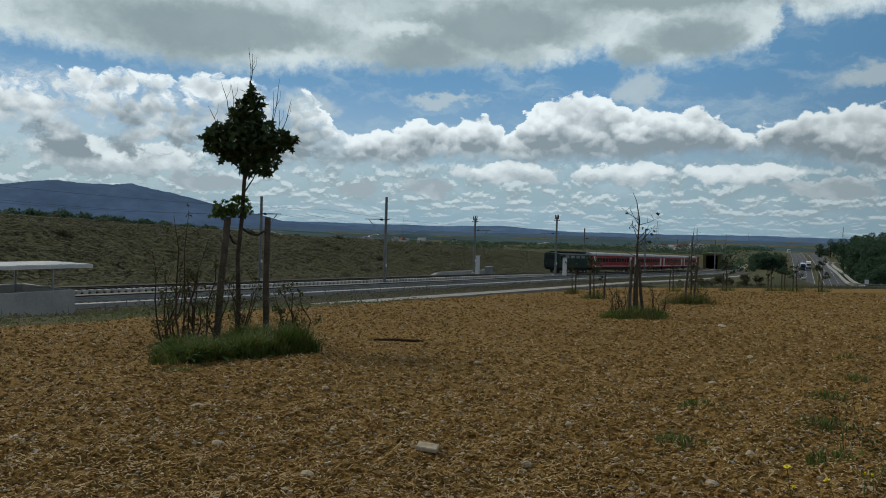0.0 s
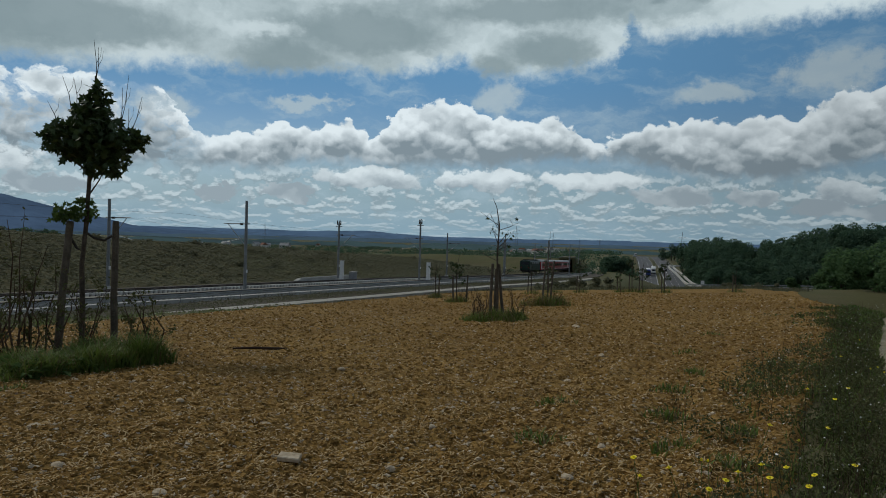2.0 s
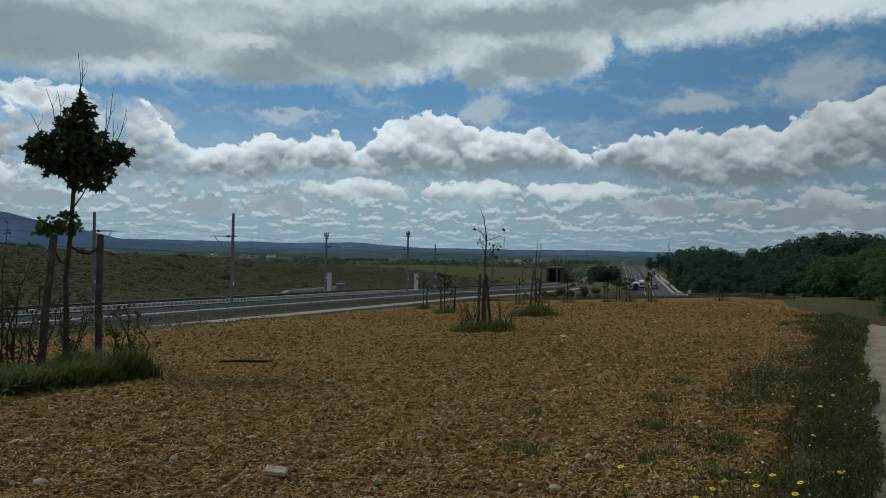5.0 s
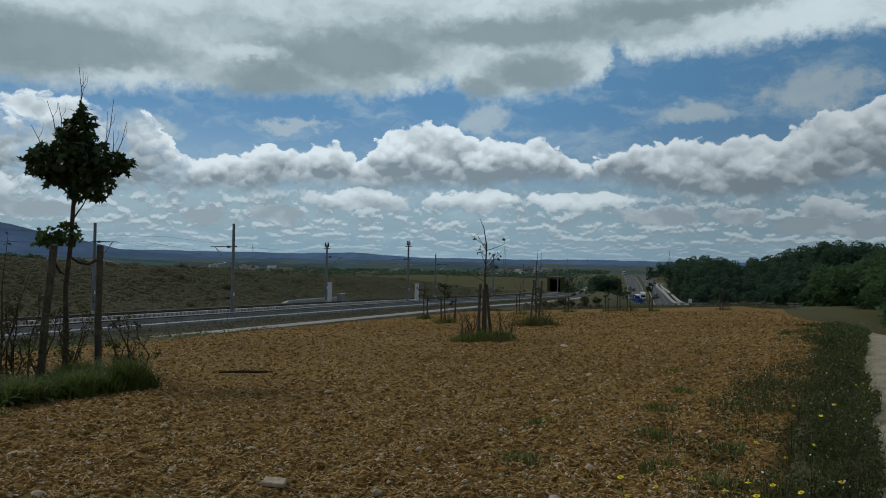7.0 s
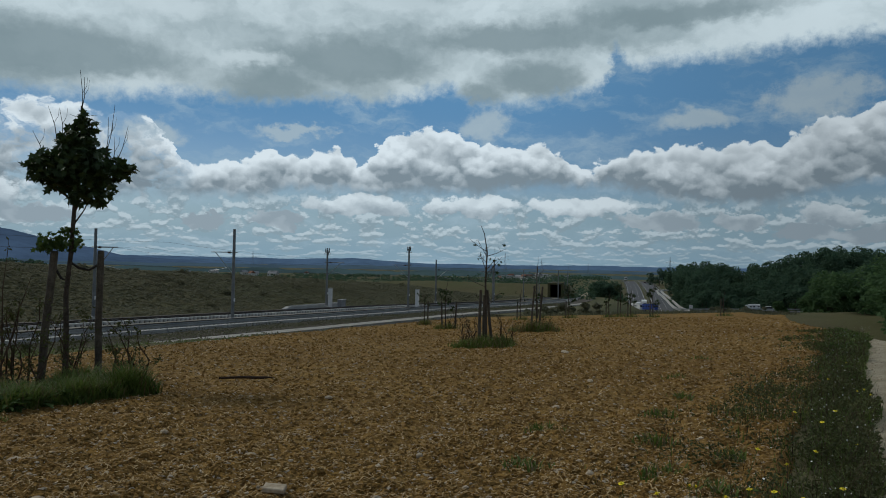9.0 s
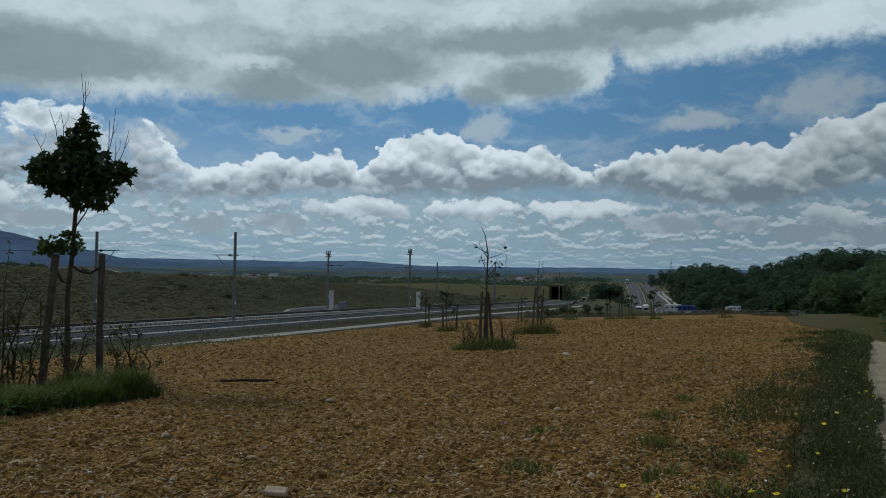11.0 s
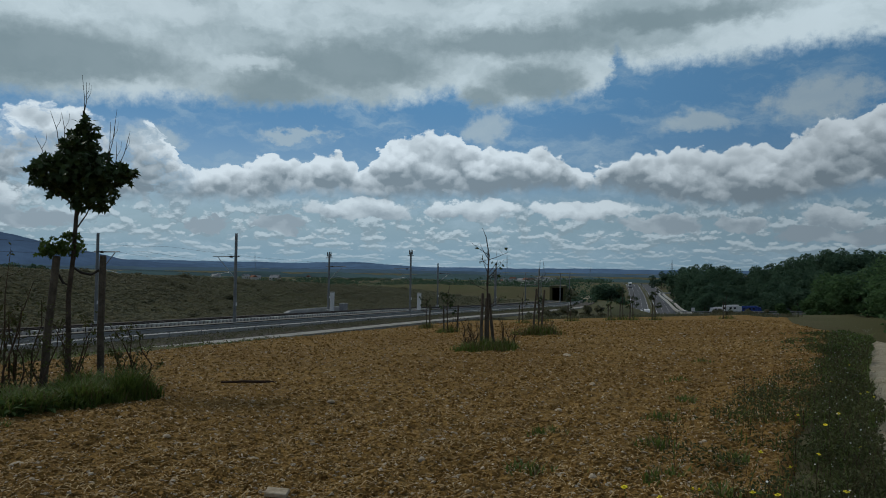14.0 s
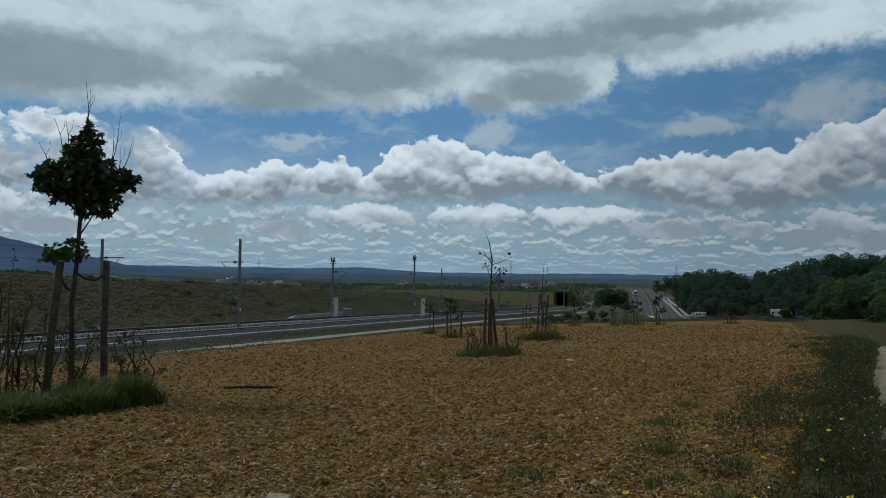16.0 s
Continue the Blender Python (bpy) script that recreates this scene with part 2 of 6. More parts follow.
def land_z(x, y):
    x, y = np.asarray(x, float), np.asarray(y, float)
    d = np.hypot(x, y)
    az = np.degrees(np.arctan2(x, y))
    s, p = along(x, y), across(x, y)
    valley = -21 + 9.5 * step(28, 40, az) + 4 * step(900, 3800, d) + 7 * step(40, 70, np.abs(az))
    # a shoulder on both sides of the motorway, which lies in a cutting
    shoulder = np.interp(d, (250, 300, 450, 600, 720, 900, 1400), (-13.4, -14.6, -14.2, -12.0, -10.4, -13, -20))
    win = step(16, 20, az) * (1 - step(31, 34, az)) * step(200, 280, d) * (1 - step(950, 1400, d))
    valley = valley * (1 - win) + shoulder * win
    axis = np.interp(d, (300, 380, 520, 640, 720, 820), (27.15, 27.05, 26.6, 26.2, 25.95, 25.7))
    cut = (1 - step(12.5, 27, np.abs(az - axis) * d * 0.01745)) * step(280, 310, d) * (1 - step(820, 940, d))
    valley = valley * (1 - cut) + (np.interp(d, (300, 380, 520, 640, 720, 820), (-20.05, -19.85, -15.87, -12.66, -11.55, -14.0)) + 0.1) * cut
    w = step(85, 300, d)
    z = np.maximum(field_z(x, y), -14) * (1 - w) + valley * w
    z = np.where(y < 0, 0.02 * x * np.exp(-d / 60), z)
    rail = step(20.5, 37, p) * (1 - step(120, 320, p)) * (1 - step(380, 560, s)) * step(-400, -150, s)
    mound = 5.6 * step(318, 334, s) * step(48, 56, p) * (1 - step(450, 560, s))
    rz = rail_z(s) - 0.35 + np.maximum(bank_h(s) * step(69, 112, p), mound)
    wood = 13 * step(29, 39, az) * step(275, 420, d) * (1 - step(600, 900, d))
    return z * (1 - rail) + rz * rail + wood


def in_field(x, y):
    """How deep inside the ploughed field a point lies, in metres."""
    rail_edge = 16.2 + 0.17 * along(x, y) - (LEFT[0] * x + LEFT[1] * y)
    lane = (np.asarray(x) * 0.7547 - np.asarray(y) * 0.6561)      # to the right of the lane's edge
    lane_edge = -(0.42 + 0.010 * np.hypot(x, y)) - lane
    far_edge = 71.5 + 0.12 * np.asarray(x) - np.asarray(y)
    crest_edge = 5.0 - 0.867 * (np.asarray(x) - 20.5) + 0.498 * (np.asarray(y) - 24.5)
    return np.minimum(np.minimum(rail_edge, lane_edge), np.minimum(far_edge, crest_edge))


def ground_z(x, y):
    """The visible ground: the field inside its edges, the land outside."""
    return float(field_z(x, y)) if in_field(x, y) > 0 else float(land_z(x, y))


def link_mesh(name, verts, faces, material, parent=None, smooth=False):
    me = bpy.data.meshes.new(name)
    me.from_pydata([tuple(v) for v in verts], [], [tuple(f) for f in faces])
    me.materials.append(material)
    if smooth:
        me.polygons.foreach_set("use_smooth", [True] * len(me.polygons))
    me.update()
    ob = new(name, me)
    ob.parent = parent
    return ob


def part(name, bm, material, parent=None, label=""):
    me = bpy.data.meshes.new(name)
    bm.to_mesh(me)
    bm.free()
    me.materials.append(material)
    ob = new(name, me)
    ob.parent = parent
    return tagged(ob, label)


def box(bm, size, m=None, bevel=0.0):
    out = bmesh.ops.create_cube(bm, size=1.0)
    bmesh.ops.scale(bm, vec=size, verts=out["verts"])
    if bevel:
        edges = list({e for v in out["verts"] for e in v.link_edges})
        bevelled = bmesh.ops.bevel(bm, geom=edges, offset=bevel, segments=1, affect="EDGES")
        verts = list({v for f in bevelled["faces"] for v in f.verts} | {v for v in out["verts"] if v.is_valid})
    else:
        verts = out["verts"]
    if m is not None:
        bmesh.ops.transform(bm, matrix=m, verts=verts)
    return verts


def tube(bm, points, radii, sides=6):
    """A tapered tube along a line of points."""
    rings = []
    pts = [Vector(q) for q in points]
    for i, q in enumerate(pts):
        d = (pts[min(i + 1, len(pts) - 1)] - pts[max(i - 1, 0)]).normalized()
        a = d.orthogonal().normalized()
        b = d.cross(a)
        rings.append([bm.verts.new(q + radii[i] * (a * math.cos(2 * math.pi * k / sides) + b * math.sin(2 * math.pi * k / sides))) for k in range(sides)])
    for r0, r1 in zip(rings, rings[1:]):
        for k in range(sides):
            bm.faces.new((r0[k], r0[(k + 1) % sides], r1[(k + 1) % sides], r1[k]))
    bm.faces.new(rings[0][::-1])
    bm.faces.new(rings[-1])


def grid_faces(rows, cols):
    i = np.arange((rows - 1) * (cols - 1))
    a = (i // (cols - 1)) * cols + i % (cols - 1)
    return np.stack([a, a + 1, a + cols + 1, a + cols], 1)


def thing(name, at, label, category, group="", turn=0.0):
    ob = new(name)
    ob.matrix_basis = pose(*at, 0, 0, turn)
    ob.empty_display_size = 0.2
    return tagged(ob, label, category, group)


# ---- materials ----
def material(name, rough=0.8, metal=0.0, spec=0.35):
    m = bpy.data.materials.new(name)
    m.use_nodes = True
    n = Nodes(m.node_tree)
    shader = n.add("ShaderNodeBsdfPrincipled")
    shader.inputs["Roughness"].default_value = rough
    shader.inputs["Metallic"].default_value = metal
    shader.inputs["Specular IOR Level"].default_value = spec
    n.link(shader.outputs[0], n.add("ShaderNodeOutputMaterial").inputs[0])
    return m, n, shader


def bump(n, shader, height, strength=0.5, distance=0.02):
    b = n.add("ShaderNodeBump")
    b.inputs["Strength"].default_value, b.inputs["Distance"].default_value = strength, distance
    n.link(height, b.inputs["Height"])
    n.link(b.outputs[0], shader.inputs["Normal"])


def place(n):
    return n.add("ShaderNodeTexCoord").outputs["Object"]


def spotted(name, dark, light, scale=3.0, rough=0.8, metal=0.0, relief=0.3, fine=None, distance=0.01, spec=0.15, per_object=0.0):
    """A surface of two tones, mottled at two scales, with a fine relief."""
    m, n, shader = material(name, rough, metal, spec)
    at = place(n)
    a, b = n.noise(at, scale, 5, 0.6), n.noise(at, fine or scale * 9, 5, 0.65)
    col = n.mix(n.span(n.math("ADD", n.math("MULTIPLY", a, 0.6), n.math("MULTIPLY", b, 0.4)), 0.32, 0.68), dark, light)
    if per_object:
        rnd = n.add("ShaderNodeObjectInfo").outputs["Random"]
        col = n.mix(n.math("MULTIPLY", rnd, per_object), col, tuple(c * 0.5 for c in dark))
    n.link(col, shader.inputs["Base Color"])
    n.link(n.span(b, 0.3, 0.7, max(rough - 0.12, 0.05), min(rough + 0.1, 1.0)), shader.inputs["Roughness"])
    bump(n, shader, b, relief, distance)
    return m


def leafy(name, dark, light, rough=0.55, through=0.25):
    """Leaves: each one its own tone, a little light passing through."""
    m, n, shader = material(name, rough, 0.0, 0.3)
    rnd = n.add("ShaderNodeNewGeometry").outputs["Random Per Island"]
    big = n.noise(place(n), 0.6, 3, 0.6)
    col = n.mix(n.math("ADD", n.math("MULTIPLY", rnd, 0.6), n.math("MULTIPLY", n.span(big, 0.35, 0.65), 0.4)), dark, light)
    n.link(col, shader.inputs["Base Color"])
    see = n.add("ShaderNodeBsdfTranslucent")
    n.link(col, see.inputs[0])
    both = n.add("ShaderNodeMixShader")
    both.inputs[0].default_value = through
    n.link(shader.outputs[0], both.inputs[1])
    n.link(see.outputs[0], both.inputs[2])
    n.link(both.outputs[0], n.tree.nodes["Material Output"].inputs[0])
    return m


def soil_material():
    m, n, shader = material("tilled_soil", 0.95, 0.0, 0.15)
    at = place(n)
    wide, mid, grain = n.noise(at, 0.12, 4, 0.6), n.noise(at, 7.0, 5, 0.7), n.noise(at, 34, 5, 0.7)
    col = n.mix(n.span(wide, 0.35, 0.65), (0.245, 0.140, 0.034), (0.325, 0.197, 0.054))
    col = n.mix(n.span(mid, 0.40, 0.60), n.mix(0.6, col, (0.070, 0.037, 0.010)), col)
    col = n.mix(n.span(grain, 0.48, 0.72, 0.0, 0.65), col, (0.46, 0.29, 0.095))
    chips = n.voronoi(at, 16)
    col = n.mix(n.span(n.math("ADD", chips, n.math("MULTIPLY", grain, 0.25)), 0.30, 0.18, 0.0, 0.6), col, (0.56, 0.44, 0.27))
    n.link(col, shader.inputs["Base Color"])
    bump(n, shader, n.math("ADD", n.math("MULTIPLY", mid, 1.2), n.math("ADD", n.math("MULTIPLY", grain, 0.5), n.math("MULTIPLY", chips, -0.5))), 0.9, 0.05)
    return m


def land_material():
    m, n, shader = material("grassland", 0.95, 0.0, 0.1)
    at = place(n)
    wide, mid, grain = n.noise(at, 0.012, 5, 0.6), n.noise(at, 0.16, 5, 0.65), n.noise(at, 5.0, 6, 0.7)
    col = n.mix(n.span(wide, 0.40, 0.60), (0.115, 0.102, 0.054), (0.110, 0.118, 0.052))
    col = n.mix(n.span(mid, 0.45, 0.70, 0.0, 0.7), col, (0.150, 0.126, 0.070))
    col = n.mix(n.span(grain, 0.40, 0.70, 0.0, 0.6), col, (0.085, 0.085, 0.038))
    n.link(col, shader.inputs["Base Color"])
    tiny = n.noise(at, 38, 5, 0.7)
    n.link(n.mix(n.span(tiny, 0.35, 0.7, 0.0, 0.45), col, (0.055, 0.052, 0.024)), shader.inputs["Base Color"])
    bump(n, shader, n.math("ADD", n.math("ADD", grain, mid), n.math("MULTIPLY", tiny, 0.4)), 0.4, 0.06)
    return m


SOIL, LAND = soil_material(), land_material()
CONCRETE = spotted("concrete", (0.36, 0.36, 0.34), (0.52, 0.52, 0.49), 0.5, 0.85, 0, 0.3, 7)
WHITE_CONCRETE = spotted("pale_concrete", (0.50, 0.49, 0.46), (0.66, 0.65, 0.61), 0.7, 0.85, 0, 0.3, 7, per_object=0.5)
CONCRETE_DARK = spotted("weathered_concrete", (0.185, 0.172, 0.140), (0.275, 0.258, 0.215), 0.5, 0.9, 0, 0.3, 6)
BALLAST = spotted("ballast", (0.068, 0.060, 0.046), (0.140, 0.124, 0.098), 0.6, 0.95, 0, 0.8, 9, 0.06)
PALE_GRAVEL = spotted("pale_gravel", (0.25, 0.215, 0.140), (0.46, 0.405, 0.290), 2.2, 0.95, 0, 0.8, 34, 0.03)
STRIP_GRAVEL = spotted("grey_gravel", (0.29, 0.275, 0.24), (0.42, 0.40, 0.35), 0.3, 0.95, 0, 0.6, 12, 0.02)
ASPHALT = spotted("asphalt", (0.085, 0.088, 0.092), (0.135, 0.138, 0.142), 0.06, 0.9, 0, 0.4, 3)
RAIL_STEEL = spotted("rail_steel", (0.035, 0.030, 0.028), (0.085, 0.070, 0.060), 1.5, 0.55, 0.6, 0.2)
GALVANISED = spotted("galvanised_steel", (0.30, 0.32, 0.33), (0.42, 0.44, 0.45), 0.9, 0.5, 0.5, 0.1)
MAST_STEEL = spotted("mast_steel", (0.16, 0.175, 0.18), (0.26, 0.275, 0.28), 0.8, 0.6, 0.4, 0.1)
WIRE = spotted("wire", (0.05, 0.05, 0.05), (0.10, 0.10, 0.10), 1.0, 0.5, 0.7, 0.05)
BARK = spotted("bark", (0.045, 0.036, 0.028), (0.12, 0.10, 0.078), 6.0, 0.9, 0, 0.8, 40, 0.01)
STAKE_WOOD = spotted("weathered_stake_wood", (0.055, 0.047, 0.036), (0.15, 0.13, 0.10), 3.0, 0.9, 0, 0.7, 30, 0.008)
WOOD_DARK = spotted("dark_wood", (0.03, 0.02, 0.014), (0.075, 0.05, 0.035), 3.0, 0.85, 0, 0.6, 30, 0.006)
STRAP = spotted("tie_strap", (0.03, 0.028, 0.025), (0.07, 0.06, 0.05), 10, 0.8, 0, 0.3)
STONE = spotted("limestone", (0.34, 0.27, 0.18), (0.62, 0.53, 0.39), 8.0, 0.9, 0, 0.5, 40, 0.006)
CLOD = spotted("clod", (0.15, 0.085, 0.024), (0.35, 0.215, 0.068), 5.0, 0.95, 0, 0.7, 40, 0.006, 0.1)
STRAW = leafy("straw", (0.27, 0.17, 0.065), (0.56, 0.42, 0.21), 0.8, 0.1)
MAPLE = leafy("maple_leaves", (0.026, 0.048, 0.016), (0.060, 0.098, 0.030), 0.5, 0.2)
GRASS = leafy("grass_blades", (0.078, 0.128, 0.022), (0.175, 0.235, 0.052), 0.6, 0.35)
DRY_GRASS = leafy("dry_grass", (0.13, 0.10, 0.045), (0.26, 0.205, 0.10), 0.8, 0.15)
DOCK = leafy("dock_leaves", (0.050, 0.090, 0.020), (0.105, 0.165, 0.045), 0.85, 0.3)
WEED = leafy("weed_leaves", (0.044, 0.056, 0.018), (0.125, 0.135, 0.048), 0.7, 0.3)
DEAD_STEM = spotted("dead_stems", (0.040, 0.028, 0.018), (0.105, 0.075, 0.048), 8, 0.9, 0, 0.4)
WOODS = leafy("woodland_leaves", (0.060, 0.116, 0.070), (0.090, 0.150, 0.092), 0.85, 0.5)
WOODS_LIGHT = leafy("hedge_leaves", (0.066, 0.126, 0.050), (0.098, 0.168, 0.068), 0.85, 0.5)
SCRUB = leafy("scrub_leaves", (0.120, 0.124, 0.072), (0.168, 0.166, 0.100), 0.85, 0.4)
YELLOW = spotted("yellow_petals", (0.80, 0.64, 0.02), (0.90, 0.78, 0.05), 20, 0.6, 0, 0.1)
WHITE_PETAL = spotted("white_petals", (0.62, 0.62, 0.56), (0.80, 0.80, 0.75), 20, 0.6, 0, 0.1)
TRAIN_GREEN = spotted("green_train_paint", (0.012, 0.030, 0.024), (0.030, 0.058, 0.046), 0.7, 0.4, 0, 0.05)
TRAIN_RED = spotted("red_train_paint", (0.30, 0.020, 0.028), (0.42, 0.040, 0.045), 0.5, 0.4, 0, 0.05)
TRAIN_ROOF = spotted("train_roof_paint", (0.36, 0.36, 0.36), (0.54, 0.54, 0.53), 0.5, 0.6, 0, 0.05)
TRAIN_UNDER = spotted("underframe", (0.014, 0.014, 0.014), (0.045, 0.042, 0.040), 0.8, 0.8, 0, 0.2)
GLASS = spotted("dark_window_glass", (0.015, 0.02, 0.024), (0.035, 0.042, 0.05), 0.7, 0.12, 0, 0.0, spec=0.5)
WHITE_PAINT = spotted("white_paint", (0.66, 0.67, 0.67), (0.80, 0.80, 0.79), 0.6, 0.45, 0, 0.05)
GREY_PAINT = spotted("grey_paint", (0.22, 0.23, 0.24), (0.34, 0.35, 0.36), 0.6, 0.45, 0, 0.05)
BLUE_PAINT = spotted("blue_paint", (0.025, 0.055, 0.22), (0.05, 0.09, 0.32), 0.6, 0.45, 0, 0.05)
DARK_PAINT = spotted("dark_paint", (0.012, 0.014, 0.018), (0.04, 0.045, 0.05), 0.6, 0.35, 0, 0.05)
RED_LAMP = spotted("red_lamp_glass", (0.25, 0.01, 0.01), (0.4, 0.02, 0.02), 2, 0.3, 0, 0.0)
TYRE = spotted("rubber", (0.012, 0.012, 0.012), (0.03, 0.03, 0.03), 3, 0.9, 0, 0.2)
ROOF_TILE = spotted("roof_tiles", (0.16, 0.075, 0.05), (0.26, 0.13, 0.09), 0.3, 0.9, 0, 0.2)
PLASTER = spotted("house_plaster", (0.50, 0.49, 0.46), (0.70, 0.69, 0.66), 0.3, 0.9, 0, 0.1)


def hazed_hill_material(name, glow, base):
    """Wooded heights; emission imitates the bright haze of kilometres of air before them."""
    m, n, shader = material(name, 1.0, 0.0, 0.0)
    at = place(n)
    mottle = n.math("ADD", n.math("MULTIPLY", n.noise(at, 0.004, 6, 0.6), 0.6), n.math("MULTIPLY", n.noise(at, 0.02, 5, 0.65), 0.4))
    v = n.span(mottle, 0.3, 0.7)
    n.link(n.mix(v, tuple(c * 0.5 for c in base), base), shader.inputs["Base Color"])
    # bluish emission stands in for air-light; the hills are no light source
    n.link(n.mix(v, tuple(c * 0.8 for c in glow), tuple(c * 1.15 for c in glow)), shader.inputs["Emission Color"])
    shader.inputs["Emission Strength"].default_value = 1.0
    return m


HILL_NEAR = hazed_hill_material("hazed_wooded_mountain", (0.042, 0.071, 0.124), (0.02, 0.03, 0.03))
HILL_FAR = hazed_hill_material("hazed_distant_ridge", (0.054, 0.094, 0.158), (0.02, 0.03, 0.03))
HILL_MID = hazed_hill_material("hazed_middle_ridge", (0.040, 0.066, 0.094), (0.02, 0.03, 0.024))
HILL_LOW = hazed_hill_material("hazed_low_rise", (0.028, 0.048, 0.058), (0.03, 0.045, 0.03))


# ---- ground, field, hills ----
def octaves(x, y, scale, n=4, seed=0.0):
    """Smooth value noise on arrays, -1 to 1."""
    total, amp, norm = np.zeros_like(x), 1.0, 0.0
    for k in range(n):
        px, py = x * scale + 17.3 * k + seed, y * scale - 9.1 * k + 2.7 * seed
        ix, iy = np.floor(px), np.floor(py)
        fx, fy = px - ix, py - iy
        fx, fy = fx * fx * (3 - 2 * fx), fy * fy * (3 - 2 * fy)

        def rnd(a, b):
            v = np.sin(a * 127.1 + b * 311.7 + 7.7 * k) * 43758.5453
            return (v - np.floor(v)) * 2 - 1
        low = rnd(ix, iy) * (1 - fx) + rnd(ix + 1, iy) * fx
        high = rnd(ix, iy + 1) * (1 - fx) + rnd(ix + 1, iy + 1) * fx
        total += amp * (low * (1 - fy) + high * fy)
        norm += amp
        amp, scale = amp * 0.55, scale * 2.1
    return total / norm


def polar(azimuths, radii):
    a, r = np.radians(np.asarray(azimuths)), np.asarray(radii)
    return (r[:, None] * np.sin(a)[None, :]), (r[:, None] * np.cos(a)[None, :])


def sheet(name, azimuths, radii, z_of, material_, closed=False):
    x, y = polar(azimuths, radii)
    verts = np.stack([x.ravel(), y.ravel(), z_of(x, y).ravel()], 1)
    ob = link_mesh(name, verts, grid_faces(len(radii), len(azimuths))[:, ::-1], material_, None, True)
    return ob


def land_shape(x, y):
    d = np.hypot(x, y)
    dip = 0.35 * step(0.0, 0.9, in_field(x, y))
    rough = 0.05 * octaves(x, y, 0.7, 4) * step(4, 20, d) + 0.7 * octaves(x, y, 0.02, 3, 4.0) * step(160, 500, d) * (1 - step(40, 30, 0 * d))
    corridor = step(36, 40, across(x, y)) * (1 - step(66, 70, across(x, y)))
    return land_z(x, y) + rough * (1 - corridor) - dip


wide = np.concatenate([np.arange(-180, -50, 2.5), np.arange(-50, 60, 0.25), np.arange(60, 180.1, 2.5)])
rings = np.concatenate([[0.02], 0.6 * 1.036 ** np.arange(254)])
tagged(sheet("ground", wide, rings, land_shape, LAND), "rough grassland falling away into a broad valley", "ground", kind="structure")


def field_shape(x, y):
    d = np.hypot(x, y)
    inside = in_field(x, y) + 0.5 * octaves(x, y, 0.5, 3, 3.0)
    clods = 0.024 * octaves(x, y, 3.2, 4, 1.0) + 0.026 * octaves(x, y, 11.0, 3, 2.0) + 0.014 * octaves(x, y, 29.0, 2, 5.0)
    furrow = 0.018 * np.sin((x * 0.82 - y * 0.57) * 2 * math.pi / 0.75 + 1.5 * octaves(x, y, 0.4, 2))
    z = field_z(x, y) + (clods + furrow) * (1 - 0.5 * step(30, 80, d)) + 0.05
    out = step(0.25, -0.4, inside)
    return z * (1 - out) + (np.minimum(land_z(x, y), z) - 0.6) * out


tagged(sheet("field", np.concatenate([np.arange(-139, -50, 1.5), np.arange(-50, 46, 0.11)]), np.concatenate([[0.3, 0.6], 1.1 * 1.0118 ** np.arange(385)]), field_shape, SOIL),
       "tilled brown field scattered with pale stones and straw", "field", kind="structure")


def ridge(name, label, material_, az0, az1, dist, depth, crest, foot):
    """A wooded height whose crest rises to crest(az) metres, at dist metres away."""
    az = np.arange(az0, az1, 0.12)
    rows = np.linspace(0, 1, 9)
    verts = []
    for r in rows:
        dd = dist + depth * (r - 0.6)
        prof = np.sin(np.clip(r / 0.6, 0, 1) * math.pi / 2) if r <= 0.6 else 1 - 0.5 * ((r - 0.6) / 0.4) ** 2
        x, y = dd * np.sin(np.radians(az)), dd * np.cos(np.radians(az))
        top = crest(az) + octaves(az, az * 0 + 3, 1.2, 5, dist) * (crest(az) - foot) * 0.035
        verts.append(np.stack([x, y, foot + (top - foot) * prof + 3 * octaves(x, y, 0.01, 3)], 1))
    return tagged(link_mesh(name, np.concatenate(verts), grid_faces(9, len(az))[:, ::-1], material_, None, True), label, "hill", kind="structure")


def bell(az, centre, half, power=2.0):
    return np.exp(-np.abs((az - centre) / half) ** power)


# the blue of these heights is distance haze put into their emission
ridge("hill", "wooded mountain with a long crest, blue haze added as glow", HILL_NEAR, -75, -2, 3600, 900,
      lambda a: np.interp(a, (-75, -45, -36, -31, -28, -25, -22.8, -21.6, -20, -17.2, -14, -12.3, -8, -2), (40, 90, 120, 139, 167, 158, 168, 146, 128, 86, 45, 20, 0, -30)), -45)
ridge("hill", "long low ridge on the horizon, blue haze added as glow", HILL_FAR, -60, 75, 4400, 600,
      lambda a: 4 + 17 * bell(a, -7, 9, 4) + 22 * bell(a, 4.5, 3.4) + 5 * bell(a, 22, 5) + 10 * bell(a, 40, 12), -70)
ridge("hill", "low dark wooded ridge in the valley, haze added as glow", HILL_MID, -55, 70, 2500, 500,
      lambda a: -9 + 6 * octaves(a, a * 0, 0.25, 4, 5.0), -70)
ridge("hill", "low dark wooded rise beyond the village, haze added as glow", HILL_LOW, -32, 60, 1500, 300,
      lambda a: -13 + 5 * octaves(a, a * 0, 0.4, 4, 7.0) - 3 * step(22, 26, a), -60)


# ---- roads, lane and track beds ----
def ribbon(name, line, offsets, heights, material_, label, category, kind="structure"):
    """A strip along a line of (point, left normal); its cross-section is given by offsets and heights."""
    verts = [Vector(q) + Vector((nx * o, ny * o, h)) for q, (nx, ny) in line for o, h in zip(offsets, heights)]
    faces = grid_faces(len(line), len(offsets))
    return tagged(link_mesh(name, verts, faces, material_), label, category, kind=kind)


